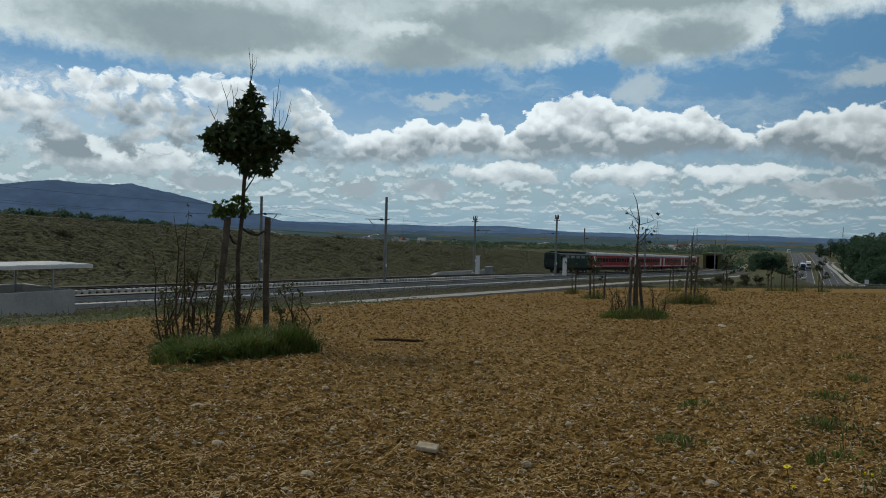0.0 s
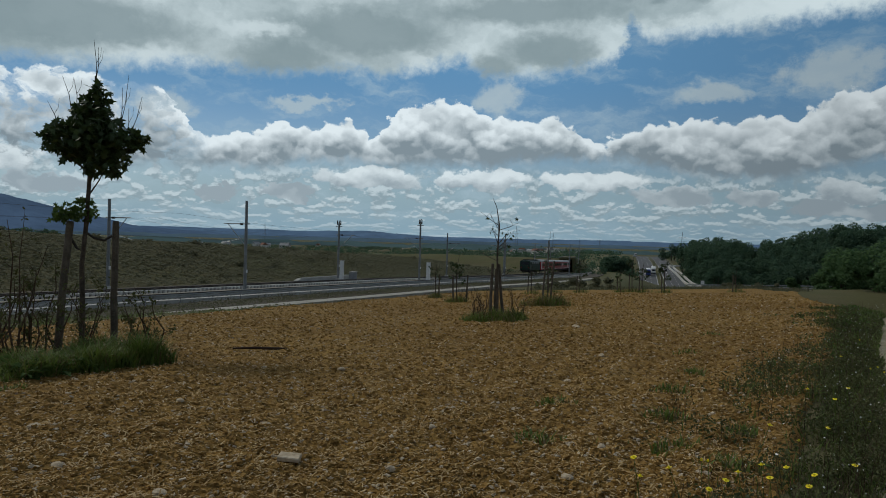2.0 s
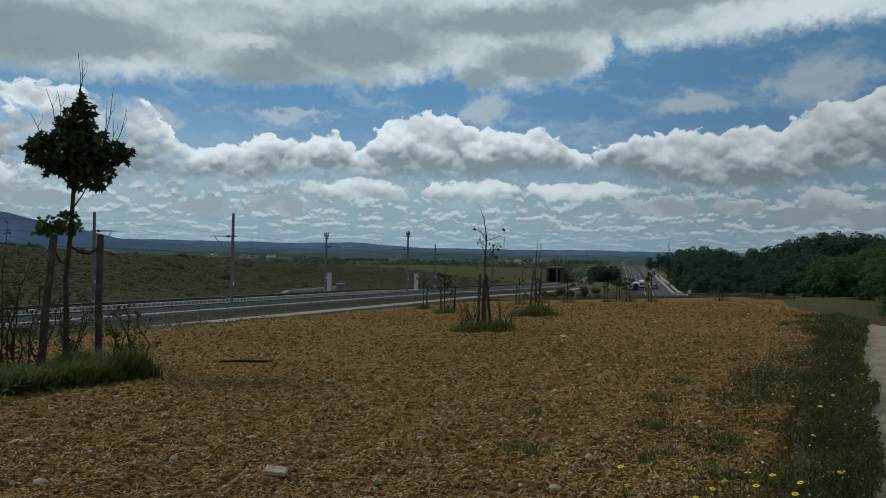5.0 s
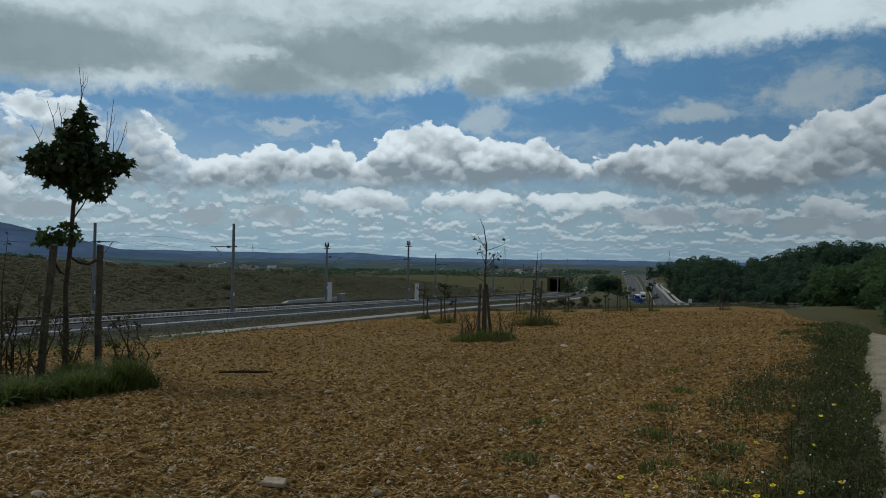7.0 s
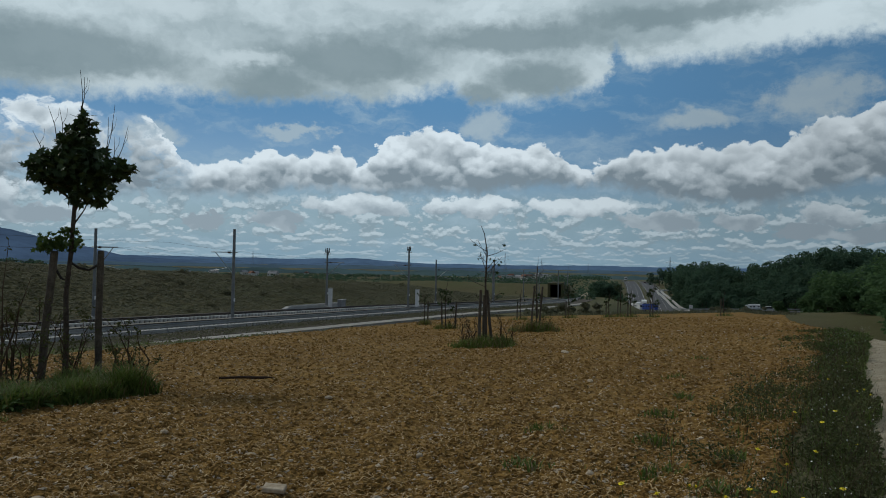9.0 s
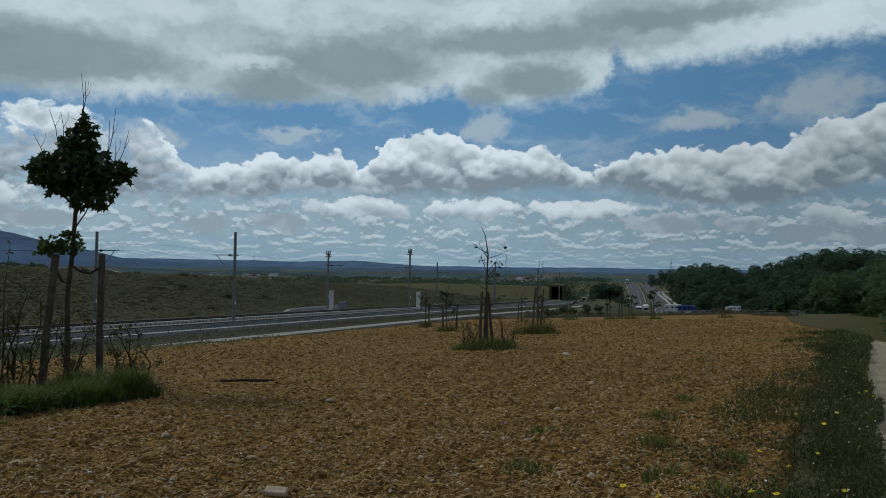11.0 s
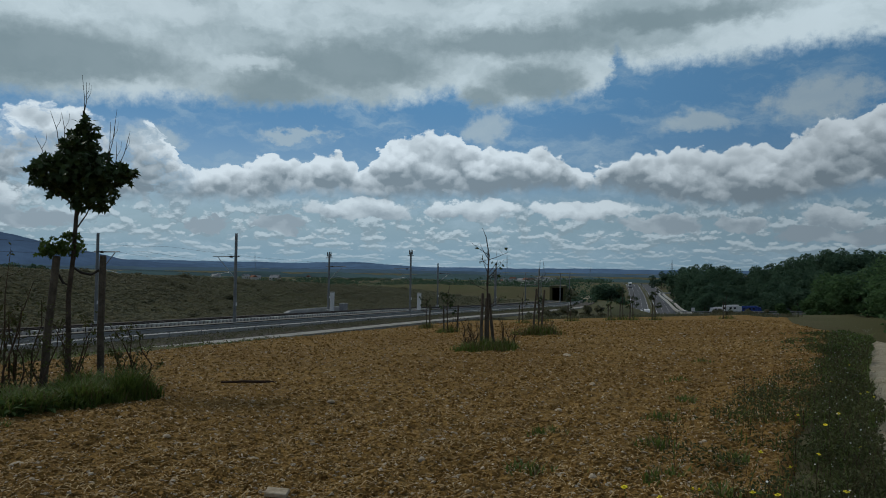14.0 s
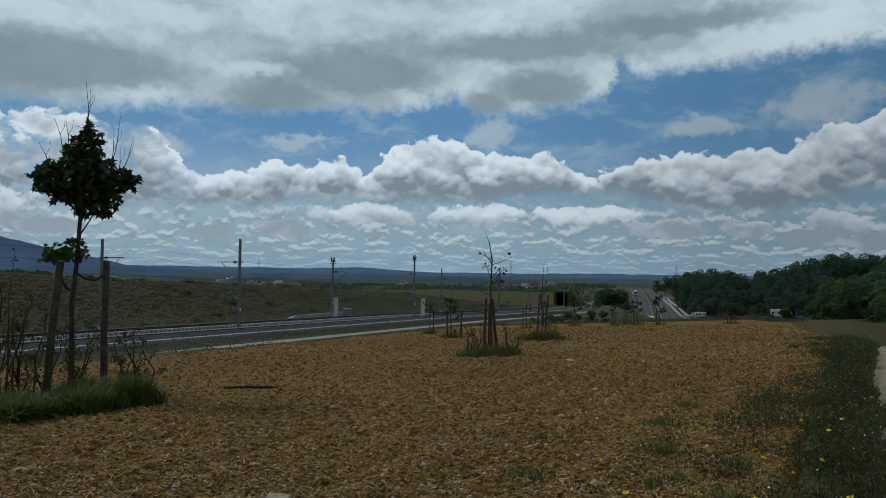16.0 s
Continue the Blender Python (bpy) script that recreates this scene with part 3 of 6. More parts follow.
def rail_line(p, s0, s1, stepping=4.0, dz=0.0):
    out = []
    for s in np.arange(s0, s1 + 0.01, stepping):
        a, b = rail_point(s - 0.5, p), rail_point(s + 0.5, p)
        d = (b - a).normalized()
        out.append((rail_point(s, p, dz), (-d.y, d.x)))
    return out


def rail_strip(name, p0, p1, z0, z1, material_, label, category, s0=-60, s1=420):
    """A solid strip beside the rails, from p0 to p1 across and z0 to z1 high."""
    return ribbon(name, rail_line(0, s0, s1), (p0, p0, p1, p1), (z0, z1, z1, z0), material_, label, category)


def poly_line(points, stepping=6.0):
    """Even points on a smooth line through a few (x, y, z), with left normals."""
    pts = [Vector(q) for q in points]
    out = []
    for i in range(len(pts) - 1):
        p0, p1, p2, p3 = pts[max(i - 1, 0)], pts[i], pts[i + 1], pts[min(i + 2, len(pts) - 1)]
        count = max(2, int((p2 - p1).length / stepping))
        for k in range(count):
            t = k / count
            out.append(0.5 * (2 * p1 + (p2 - p0) * t + (2 * p0 - 5 * p1 + 4 * p2 - p3) * t * t + (3 * p1 - p0 - 3 * p2 + p3) * t ** 3))
    out.append(pts[-1])
    line = []
    for i, q in enumerate(out):
        d = out[min(i + 1, len(out) - 1)] - out[max(i - 1, 0)]
        d.z = 0
        d.normalize()
        line.append((q, (-d.y, d.x)))
    return line


def far_point(az, dist, dep):
    return (dist * math.sin(radians(az)), dist * math.cos(radians(az)), EYE_Z - dep * dist)


NEAR_TRACK, FAR_TRACK = 52.6, 60.5
rail_strip("pavement", 41.4, 43.4, -0.6, 0.03, STRIP_GRAVEL, "pale gravel service strip beside the railway", "service road", s1=215)
rail_strip("trackbed", 43.9, 68.0, -0.6, 0.0, BALLAST, "dark ballast bed of the railway", "track bed", s1=304)
for p in (NEAR_TRACK, FAR_TRACK):
    rail_strip("slab", p - 1.28, p + 1.28, -0.3, 0.16, RAIL_STEEL, "dark ballast between the sleepers", "track bed", s1=304)
    rail_strip("shoulder", p - 3.1, p - 1.9, -0.3, 0.09, CONCRETE_DARK, "grey gravel shoulder beside the sleepers", "track bed", s1=304)
    for side in (-0.755, 0.755):
        rail_strip("rail", p + side - 0.06, p + side + 0.06, 0.30, 0.48, RAIL_STEEL, "dark steel railway rail", "rail", s1=300)
rail_strip("cable_trough", 48.9, 49.6, -0.3, 0.32, CONCRETE, "pale concrete cable trough beside the track", "cable trough")

MOTORWAY = poly_line([far_point(27.15, 300, 0.0720), far_point(27.05, 380, 0.0563), far_point(26.6, 520, 0.0335),
                      far_point(26.2, 640, 0.0222), far_point(25.95, 720, 0.0182), far_point(25.7, 820, 0.0190)], 8)
for name, a, b, mat_, dz, label in (("road", 1.6, 11.6, ASPHALT, 0.5, "grey asphalt carriageway of a motorway"),
                                    ("road", -11.6, -1.6, ASPHALT, 0.5, "grey asphalt carriageway of a motorway"),
                                    ("median", -1.6, 1.6, LAND, 0.45, "dark grass median of a motorway")):
    ribbon(name, MOTORWAY, (a, a, b, b), (-6, dz, dz, -6), mat_, label, "road")


# ---- railway ----
def sleepers(p, s0, s1, parent_name, label):
    """Concrete rail supports, every 0.65 m, each a block under the slab's thing."""
    bm = bmesh.new()
    box(bm, (0.34, 3.0, 0.46), None, 0.03)
    me = bpy.data.meshes.new("sleeper")
    bm.to_mesh(me)
    bm.free()
    me.materials.append(WHITE_CONCRETE)
    root = thing(parent_name, (0, 0, 0), label, "sleepers")
    root["kind"] = "structure"
    for s in np.arange(s0, s1, 0.65):
        ob = new("sleeper", me)
        q = rail_point(s, p, 0.13)
        d = rail_point(s + 0.5, p) - rail_point(s - 0.5, p)
        ob.matrix_basis = pose(q.x, q.y, q.z, 0, 0, math.degrees(math.atan2(d.y, d.x)))
        ob.parent = root


sleepers(NEAR_TRACK, 8, 122, "track", "row of pale concrete sleepers under dark rails")
sleepers(FAR_TRACK, 8, 130, "track", "row of pale concrete sleepers under dark rails")


def guard_rail(points, label, spacing=4.0):
    """A steel crash barrier: a folded beam on posts."""
    root = thing("guard_rail", points[0], label, "guard rail")
    off = Vector(points[0])
    bm = bmesh.new()
    prof = ((0.0, 0.40), (0.06, 0.47), (0.0, 0.58), (0.06, 0.69), (0.0, 0.76))
    rows = [[bm.verts.new(Vector(q) - off + Vector((0, -o, h))) for o, h in prof] for q in points]
    for r0, r1 in zip(rows, rows[1:]):
        for k in range(4):
            bm.faces.new((r0[k], r1[k], r1[k + 1], r0[k + 1]))
    bmesh.ops.solidify(bm, geom=bm.faces[:], thickness=0.02)
    part("beam", bm, GALVANISED, root)
    bm = bmesh.new()
    box(bm, (0.08, 0.08, 1.1), pose(0, 0.12, 0.2))
    me = bpy.data.meshes.new("post")
    bm.to_mesh(me)
    bm.free()
    me.materials.append(GALVANISED)
    total = 0.0
    for a, b in zip(points, points[1:]):
        total += (Vector(b) - Vector(a)).length
        if total >= spacing:
            total = 0.0
            post = new("post", me)
            post.parent = root
            post.location = Vector(a) - off
    return root


guard_rail([rail_point(s, 48.0, 0.15) for s in np.arange(-40, 260, 2.0)], "grey steel crash barrier along the railway service strip")


def mast(s, p, side, tall, head):
    """A catenary mast: a square post with an arm, a strut and insulators towards its track (side)."""
    q = rail_point(s, p)
    d = rail_point(s + 0.5, p) - rail_point(s - 0.5, p)
    root = thing("catenary_mast", q, "grey steel catenary mast beside the railway" + (", switchgear on top" if head else ""),
                 "catenary mast", "masts along the railway", math.degrees(math.atan2(d.y, d.x)))
    bm = bmesh.new()
    box(bm, (0.62, 0.62, 0.5), pose(0, 0, 0.15), 0.04)
    part("footing", bm, CONCRETE, root)
    bm = bmesh.new()
    tube(bm, [(0, 0, 0.3), (0, 0, tall)], [0.20, 0.15], 8)
    part("post", bm, MAST_STEEL, root)
    arm_z = 7.4 + 0.0084 * max(112 - s, 0)
    bm = bmesh.new()
    tube(bm, [(0, -0.5 * side, arm_z), (0, 3.2 * side, arm_z)], [0.06, 0.05])
    part("arm", bm, MAST_STEEL, root)
    bm = bmesh.new()
    tube(bm, [(0, 0.15 * side, 5.4), (0, 2.6 * side, arm_z - 0.05)], [0.045, 0.045])
    part("strut", bm, GALVANISED, root)
    bm = bmesh.new()
    tube(bm, [(0, 0.9 * side, 6.0), (0, 3.6 * side, 5.5)], [0.035, 0.03])
    part("steady_arm", bm, GALVANISED, root)
    bm = bmesh.new()
    for k in range(4):
        tube(bm, [(0, (0.5 + 0.09 * k) * side, arm_z - 0.03), (0, (0.54 + 0.09 * k) * side, arm_z - 0.03)], [0.12, 0.12], 8)
    part("insulator", bm, WOOD_DARK, root)
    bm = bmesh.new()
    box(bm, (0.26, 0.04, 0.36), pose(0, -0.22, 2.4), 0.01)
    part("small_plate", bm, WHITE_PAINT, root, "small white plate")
    if head:
        bm = bmesh.new()
        box(bm, (1.2, 0.12, 0.12), pose(0, 0, tall - 0.35), 0.02)
        box(bm, (0.12, 1.2, 0.12), pose(0, 0, tall - 0.6), 0.02)
        part("cross_beam", bm, MAST_STEEL, root)
        for dx in (-0.5, 0.0, 0.5):
            bm = bmesh.new()
            tube(bm, [(dx, 0, tall - 0.3), (dx, 0, tall + 0.35)], [0.10, 0.07], 8)
            part("switch_insulator", bm, WOOD_DARK, root)
        bm = bmesh.new()
        tube(bm, [(0.5, 0, tall + 0.3), (0.9, 0.3, tall + 0.45), (1.15, 0.5, tall - 0.1), (1.2, 0.6, tall - 0.9)], [0.03] * 4)
        part("lead", bm, WIRE, root)
    return root


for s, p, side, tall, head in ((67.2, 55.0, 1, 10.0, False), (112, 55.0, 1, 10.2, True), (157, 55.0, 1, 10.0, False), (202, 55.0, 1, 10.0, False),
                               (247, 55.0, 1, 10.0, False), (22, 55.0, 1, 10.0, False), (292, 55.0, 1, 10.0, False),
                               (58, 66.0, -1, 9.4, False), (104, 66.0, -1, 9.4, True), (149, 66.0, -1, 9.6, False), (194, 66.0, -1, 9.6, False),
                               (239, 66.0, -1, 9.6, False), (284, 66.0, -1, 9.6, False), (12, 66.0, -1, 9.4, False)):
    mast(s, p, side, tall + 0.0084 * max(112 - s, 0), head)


def wire(p, z, label, sag=0.0, s0=12.0, s1=300.0, thick=0.009):
    """One overhead wire that sags between the masts."""
    root_at = rail_point(s0, p, z)
    cu = bpy.data.curves.new("wire", "CURVE")
    cu.dimensions, cu.bevel_depth, cu.bevel_resolution = "3D", thick, 1
    sp = cu.splines.new("POLY")
    ss = np.arange(s0, s1, 4.5)
    sp.points.add(len(ss) - 1)
    for q, s in zip(sp.points, ss):
        k = ((s - s0) / 45.0) % 1.0
        q.co = (*(rail_point(s, p, z + 0.0084 * max(112 - s, 0) - sag * 4 * k * (1 - k)) - root_at), 1)
    cu.materials.append(WIRE)
    ob = new("overhead_wire", cu)
    ob.location = root_at
    return tagged(ob, label, "overhead wire", "wires over the railway")


wire(NEAR_TRACK + 5.6, 5.5, "dark contact wire over the railway track")
wire(NEAR_TRACK + 5.6, 7.4, "sagging dark carrier wire over the railway track", 0.9)
wire(FAR_TRACK + 2.2, 5.5, "dark contact wire over the railway track")
wire(FAR_TRACK + 2.2, 7.4, "sagging dark carrier wire over the railway track", 0.9)
wire(55.0, 7.9, "dark feeder wire along the masts", 0.5)


def service_post(s, p, tall, label):
    root = thing("equipment_post", rail_point(s, p), label, "equipment post", turn=55)
    bm = bmesh.new()
    box(bm, (0.55, 0.55, tall), pose(0, 0, tall / 2), 0.05)
    part("post", bm, WHITE_PAINT, root)
    bm = bmesh.new()
    box(bm, (0.66, 0.66, 0.12), pose(0, 0, tall + 0.06), 0.03)
    part("cap", bm, CONCRETE, root)
    return root


service_post(112.6, 53.6, 3.3, "tall white equipment post beside a mast footing")
service_post(103.4, 64.9, 3.2, "tall white equipment post by the far track")


def cabinet(s, p, size, label):
    root = thing("equipment_cabinet", rail_point(s, p), label, "cabinet", turn=55)
    bm = bmesh.new()
    box(bm, size, pose(0, 0, size[2] / 2), 0.04)
    part("body", bm, GREY_PAINT, root)
    bm = bmesh.new()
    box(bm, (size[0] * 1.1, size[1] * 1.15, 0.08), pose(0, 0, size[2] + 0.04), 0.02)
    part("lid", bm, CONCRETE, root)
    bm = bmesh.new()
    box(bm, (size[0] * 0.8, 0.03, size[2] * 0.8), pose(0, -size[1] / 2 - 0.01, size[2] * 0.48), 0.005)
    part("door", bm, GREY_PAINT, root)


cabinet(107.6, 65.3, (1.4, 0.8, 1.3), "grey equipment cabinet beside the far mast")


def ramp_wall():
    """A low pale retaining wall that rises towards a mast."""
    root = thing("retaining_wall", rail_point(88, 67.0), "low pale concrete wall rising along the far track", "wall")
    off = rail_point(88, 67.0)
    bm = bmesh.new()
    rows = []
    for s, h in ((94, 0.1), (95, 0.4), (99, 0.5), (104, 0.6), (111, 0.7)):
        a, b = rail_point(s, 66.9) - off, rail_point(s, 67.6) - off
        rows.append([bm.verts.new(v) for v in (a - Vector((0, 0, 0.5)), a + Vector((0, 0, h)), b + Vector((0, 0, h)), b - Vector((0, 0, 0.5)))])
    for r0, r1 in zip(rows, rows[1:]):
        for k in range(3):
            bm.faces.new((r0[k], r0[k + 1], r1[k + 1], r1[k]))
    bm.faces.new(rows[0][::-1])
    bm.faces.new(rows[-1])
    part("wall", bm, CONCRETE, root)
    bm = bmesh.new()
    tube(bm, [rail_point(95, 67.2) - off + Vector((0, 0, 0.42)), rail_point(99, 67.2) - off + Vector((0, 0, 0.52)), rail_point(111, 67.2) - off + Vector((0, 0, 0.72))], [0.10] * 3, 4)
    part("coping", bm, CONCRETE, root)


ramp_wall()


def portal():
    """An added mouth that hides the departing train: a wall with an opening, and the tube behind it."""
    q = rail_point(305, 60.5)
    d = rail_point(306, 60.5) - rail_point(304, 60.5)
    root = thing("tunnel_portal", q, "low grass-coloured tunnel mouth added to hide the departing train", "tunnel portal", turn=math.degrees(math.atan2(d.y, d.x)))
    w, h = 2.2, 5.0
    for name, size, at in (("wing_wall", (1.0, 1.1, 6.0), (0, w + 0.55, 2.9)), ("wing_wall", (1.0, 1.1, 6.0), (0, -w - 0.55, 2.9)),
                           ("lintel", (1.0, 2 * w, 0.9), (0, 0, h + 0.45)), ("tube_wall", (34, 0.6, h + 1), (17.5, w + 0.3, h / 2)),
                           ("tube_wall", (34, 0.6, h + 1), (17.5, -w - 0.3, h / 2)), ("tube_roof", (34, 2 * w + 1.2, 0.6), (17.5, 0, h + 0.4)),
                           ("end_wall", (0.6, 2 * w, h), (34, 0, -8))):
        bm = bmesh.new()
        box(bm, size, pose(*at), 0.05)
        # land material, so that the added cover blends into the slope
        part(name, bm, LAND, root)


portal()


def shelter():
    """Concrete walls round an open pit, under a flat roof on posts."""
    z = -4.05
    root = thing("shelter", (-20.1, 40.3, z), "concrete walled shelter with a flat metal roof on thin posts", "shelter", turn=math.degrees(math.atan2(-U[1], -U[0])))
    for name, size, at in (("front_wall", (14.0, 0.25, 3.15), (7.0, 0, 0.15)), ("side_wall", (0.25, 5.2, 3.15), (0.12, -2.7, 0.153)),
                           ("back_wall", (13.6, 0.25, 3.15), (7.1, -5.2, 0.15))):
        bm = bmesh.new()
        box(bm, size, pose(*at), 0.02)
        part(name, bm, CONCRETE, root)
    for x in (0.9, 5.2, 9.5):
        for y in (-0.5, -4.6):
            bm = bmesh.new()
            box(bm, (0.10, 0.10, 4.3), pose(x, y, 0.8), 0.01)
            part("post", bm, GALVANISED, root)
    bm = bmesh.new()
    box(bm, (14.6, 4.4, 0.16), pose(6.2, -2.4, 3.0, 0.6, 0, 0), 0.03)
    part("roof", bm, GALVANISED, root)
    bm = bmesh.new()
    box(bm, (14.7, 0.06, 0.20), pose(6.2, -0.17, 2.98), 0.01)
    part("fascia", bm, WHITE_PAINT, root)


shelter()


# ---- train ----
def bogie(x, parent):
    bm = bmesh.new()
    box(bm, (2.6, 2.3, 0.35), pose(x, 0, 0.62), 0.06)
    b = part("bogie", bm, TRAIN_UNDER, parent)
    for dx in (-1.2, 1.2):
        bm = bmesh.new()
        for y in (-0.75, 0.75):
            out = bmesh.ops.create_cone(bm, cap_ends=True, segments=16, radius1=0.46, radius2=0.46, depth=0.14)
            bmesh.ops.transform(bm, matrix=pose(x + dx, y, 0.46, 90), verts=out["verts"])
        part("wheelset", bm, RAIL_STEEL, b)


def body_shell(length, width, z0, z1, arch):
    """A long rounded body: a cross-section with a curved roof, swept along x."""
    bm = bmesh.new()
    w = width / 2
    prof = [(-w, z0), (w, z0), (w, z1 - arch), (w * 0.86, z1 - arch * 0.45), (w * 0.5, z1 - arch * 0.1), (0, z1), (-w * 0.5, z1 - arch * 0.1),
            (-w * 0.86, z1 - arch * 0.45), (-w, z1 - arch)]
    rings = []
    for x, k in ((-length / 2, 0.94), (-length / 2 + 0.35, 1.0), (length / 2 - 0.35, 1.0), (length / 2, 0.94)):
        rings.append([bm.verts.new((x, y * k, z0 + (z - z0) * (0.985 if k < 1 else 1))) for y, z in prof])
    for r0, r1 in zip(rings, rings[1:]):
        for i in range(len(prof)):
            j = (i + 1) % len(prof)
            bm.faces.new((r0[i], r0[j], r1[j], r1[i]))
    bm.faces.new(rings[0])
    bm.faces.new(rings[-1][::-1])
    bmesh.ops.recalc_face_normals(bm, faces=bm.faces[:])
    return bm


def locomotive():
    root = thing("locomotive", (0, 0, 0), "dark green electric locomotive with a grey roof, pushing red coaches", "locomotive")
    part("body", body_shell(14.6, 2.95, 1.0, 3.75, 0.35), TRAIN_GREEN, root)
    bm = bmesh.new()
    box(bm, (12, 1.9, 0.28), pose(0, 0, 3.86), 0.08)
    part("roof_gear", bm, TRAIN_UNDER, root)
    bm = bmesh.new()
    box(bm, (14.0, 2.5, 0.5), pose(0, 0, 0.85), 0.05)
    part("underframe", bm, TRAIN_UNDER, root)
    for x in (-4.2, 4.2):
        bogie(x, root)
    for x, m in ((-7.31, -1), (7.31, 1)):
        bm = bmesh.new()
        box(bm, (0.06, 2.2, 0.8), pose(x, 0, 2.85), 0.02)
        part("windscreen", bm, GLASS, root)
        for y in (-0.95, 0.95):
            bm = bmesh.new()
            box(bm, (0.08, 0.25, 0.25), pose(x, y, 1.7), 0.03)
            part("tail_lamp", bm, RED_LAMP, root)
            bm = bmesh.new()
            tube(bm, [(x, y * 0.92, 1.05), (x + 0.5 * m, y * 0.92, 1.05)], [0.12, 0.2], 8)
            part("buffer", bm, TRAIN_UNDER, root)
    for y in (-1.485, 1.485):
        for x in (-5.9, 5.9):
            bm = bmesh.new()
            box(bm, (0.9, 0.04, 0.75), pose(x, y, 2.85), 0.015)
            part("side_window", bm, GLASS, root)
        for x in (-3.6, -1.2, 1.2, 3.6):
            bm = bmesh.new()
            box(bm, (1.6, 0.04, 0.5), pose(x, y, 3.0), 0.015)
            part("grille", bm, GREY_PAINT, root)
    for x in (-4.0, 4.0):
        bm = bmesh.new()
        tube(bm, [(x, 0, 4.0), (x + 0.9, 0, 4.5), (x, 0, 4.95)], [0.05] * 3)
        tube(bm, [(x, -0.9, 4.95), (x, 0.9, 4.95)], [0.05] * 2)
        part("pantograph", bm, TRAIN_UNDER, root)
    return root


def coach(last):
    root = thing("passenger_coach", (0, 0, 0), "red passenger coach with a pale roof and a dark window band" + (" and a driving cab" if last else ""),
                 "railway coach", "coaches of the train")
    part("body", body_shell(24.3, 2.85, 1.05, 3.45, 0.1), TRAIN_RED, root)
    bm = body_shell(24.2, 2.80, 3.40, 4.05, 0.5)
    part("roof", bm, TRAIN_ROOF, root, "pale grey roof")
    bm = bmesh.new()
    box(bm, (22.5, 2.5, 0.6), pose(0, 0, 0.82), 0.05)
    part("underframe", bm, TRAIN_UNDER, root)
    for x in (-8.6, 8.6):
        bogie(x, root)
    for y in (-1.43, 1.43):
        for k in range(12):
            bm = bmesh.new()
            box(bm, (1.25, 0.04, 0.85), pose(-8.9 + 1.62 * k, y, 2.55), 0.015)
            part("window", bm, GLASS, root)
        for x in (-10.8, 10.8):
            bm = bmesh.new()
            box(bm, (1.2, 0.05, 2.1), pose(x, y, 2.2), 0.015)
            part("door", bm, WHITE_PAINT, root)
        bm = bmesh.new()
        box(bm, (24.0, 0.03, 0.14), pose(0, y, 1.3), 0.005)
        part("stripe", bm, WHITE_PAINT, root)
    return root


LOCO = locomotive()
COACHES = [coach(False)]
for k in range(3):
    COACHES.append(copy_thing(COACHES[0], pose(0, 0, 0)))


# ---- plants ----
RNG = np.random.default_rng(7)


def unit(n):
    v = RNG.normal(size=(n, 3))
    return v / np.linalg.norm(v, axis=1)[:, None]


def upward(n, lift):
    """Random normals that tend to face the sky."""
    v = unit(n) + np.array([0, 0, lift])
    return v / (np.linalg.norm(v, axis=1)[:, None] + 1e-9)


def leaf_mesh(name, centres, sizes, material_, outline, parent=None, normals=None, droop=0.0):
    """Many separate leaves of one outline (x along, y across, z fold), turned at random."""
    n, k = len(centres), len(outline)
    a = unit(n)
    if normals is None:
        b = unit(n)
    else:
        b = normals
    a[:, 2] -= droop
    a = a - (a * b).sum(1)[:, None] * b
    a /= np.linalg.norm(a, axis=1)[:, None] + 1e-9
    c = np.cross(b, a)
    o = np.asarray(outline, float)
    verts = centres[:, None, :] + sizes[:, None, None] * (o[None, :, 0, None] * a[:, None, :] + o[None, :, 1, None] * c[:, None, :] + o[None, :, 2, None] * b[:, None, :])
    faces = np.arange(n * k).reshape(n, k)
    return link_mesh(name, verts.reshape(-1, 3), faces.tolist(), material_, parent)


CLUMP = ((-0.5, -0.2, 0), (-0.1, -0.5, 0.1), (0.45, -0.25, 0), (0.5, 0.2, 0.08), (0.05, 0.5, 0), (-0.45, 0.3, 0.1))
MAPLE_LEAF = ((0, 0, 0), (0.12, 0.42, 0.05), (0.32, 0.22, 0.03), (0.62, 0.48, -0.02), (0.60, 0.16, 0.0), (1.0, 0.0, -0.12), (0.60, -0.16, 0.0),
              (0.62, -0.48, -0.02), (0.32, -0.22, 0.03), (0.12, -0.42, 0.05))
NARROW = ((0, 0, 0), (0.4, 0.14, 0.06), (1.0, 0, -0.1), (0.4, -0.14, 0.06))
BROAD = ((0, 0, 0), (0.25, 0.22, 0.08), (0.65, 0.2, 0.06), (1.0, 0, -0.15), (0.65, -0.2, 0.06), (0.25, -0.22, 0.08))


def in_blobs(blobs, n, shell=0.55):
    """Points in ellipsoids (x, y, z, rx, ry, rz), denser towards their skins."""
    b = np.asarray(blobs, float)
    vol = b[:, 3] * b[:, 4] * b[:, 5]
    pick = RNG.choice(len(b), n, p=vol ** 0.67 / (vol ** 0.67).sum())
    r = shell + (1 - shell) * RNG.random(n)
    return b[pick, :3] + unit(n) * r[:, None] * b[pick, 3:]


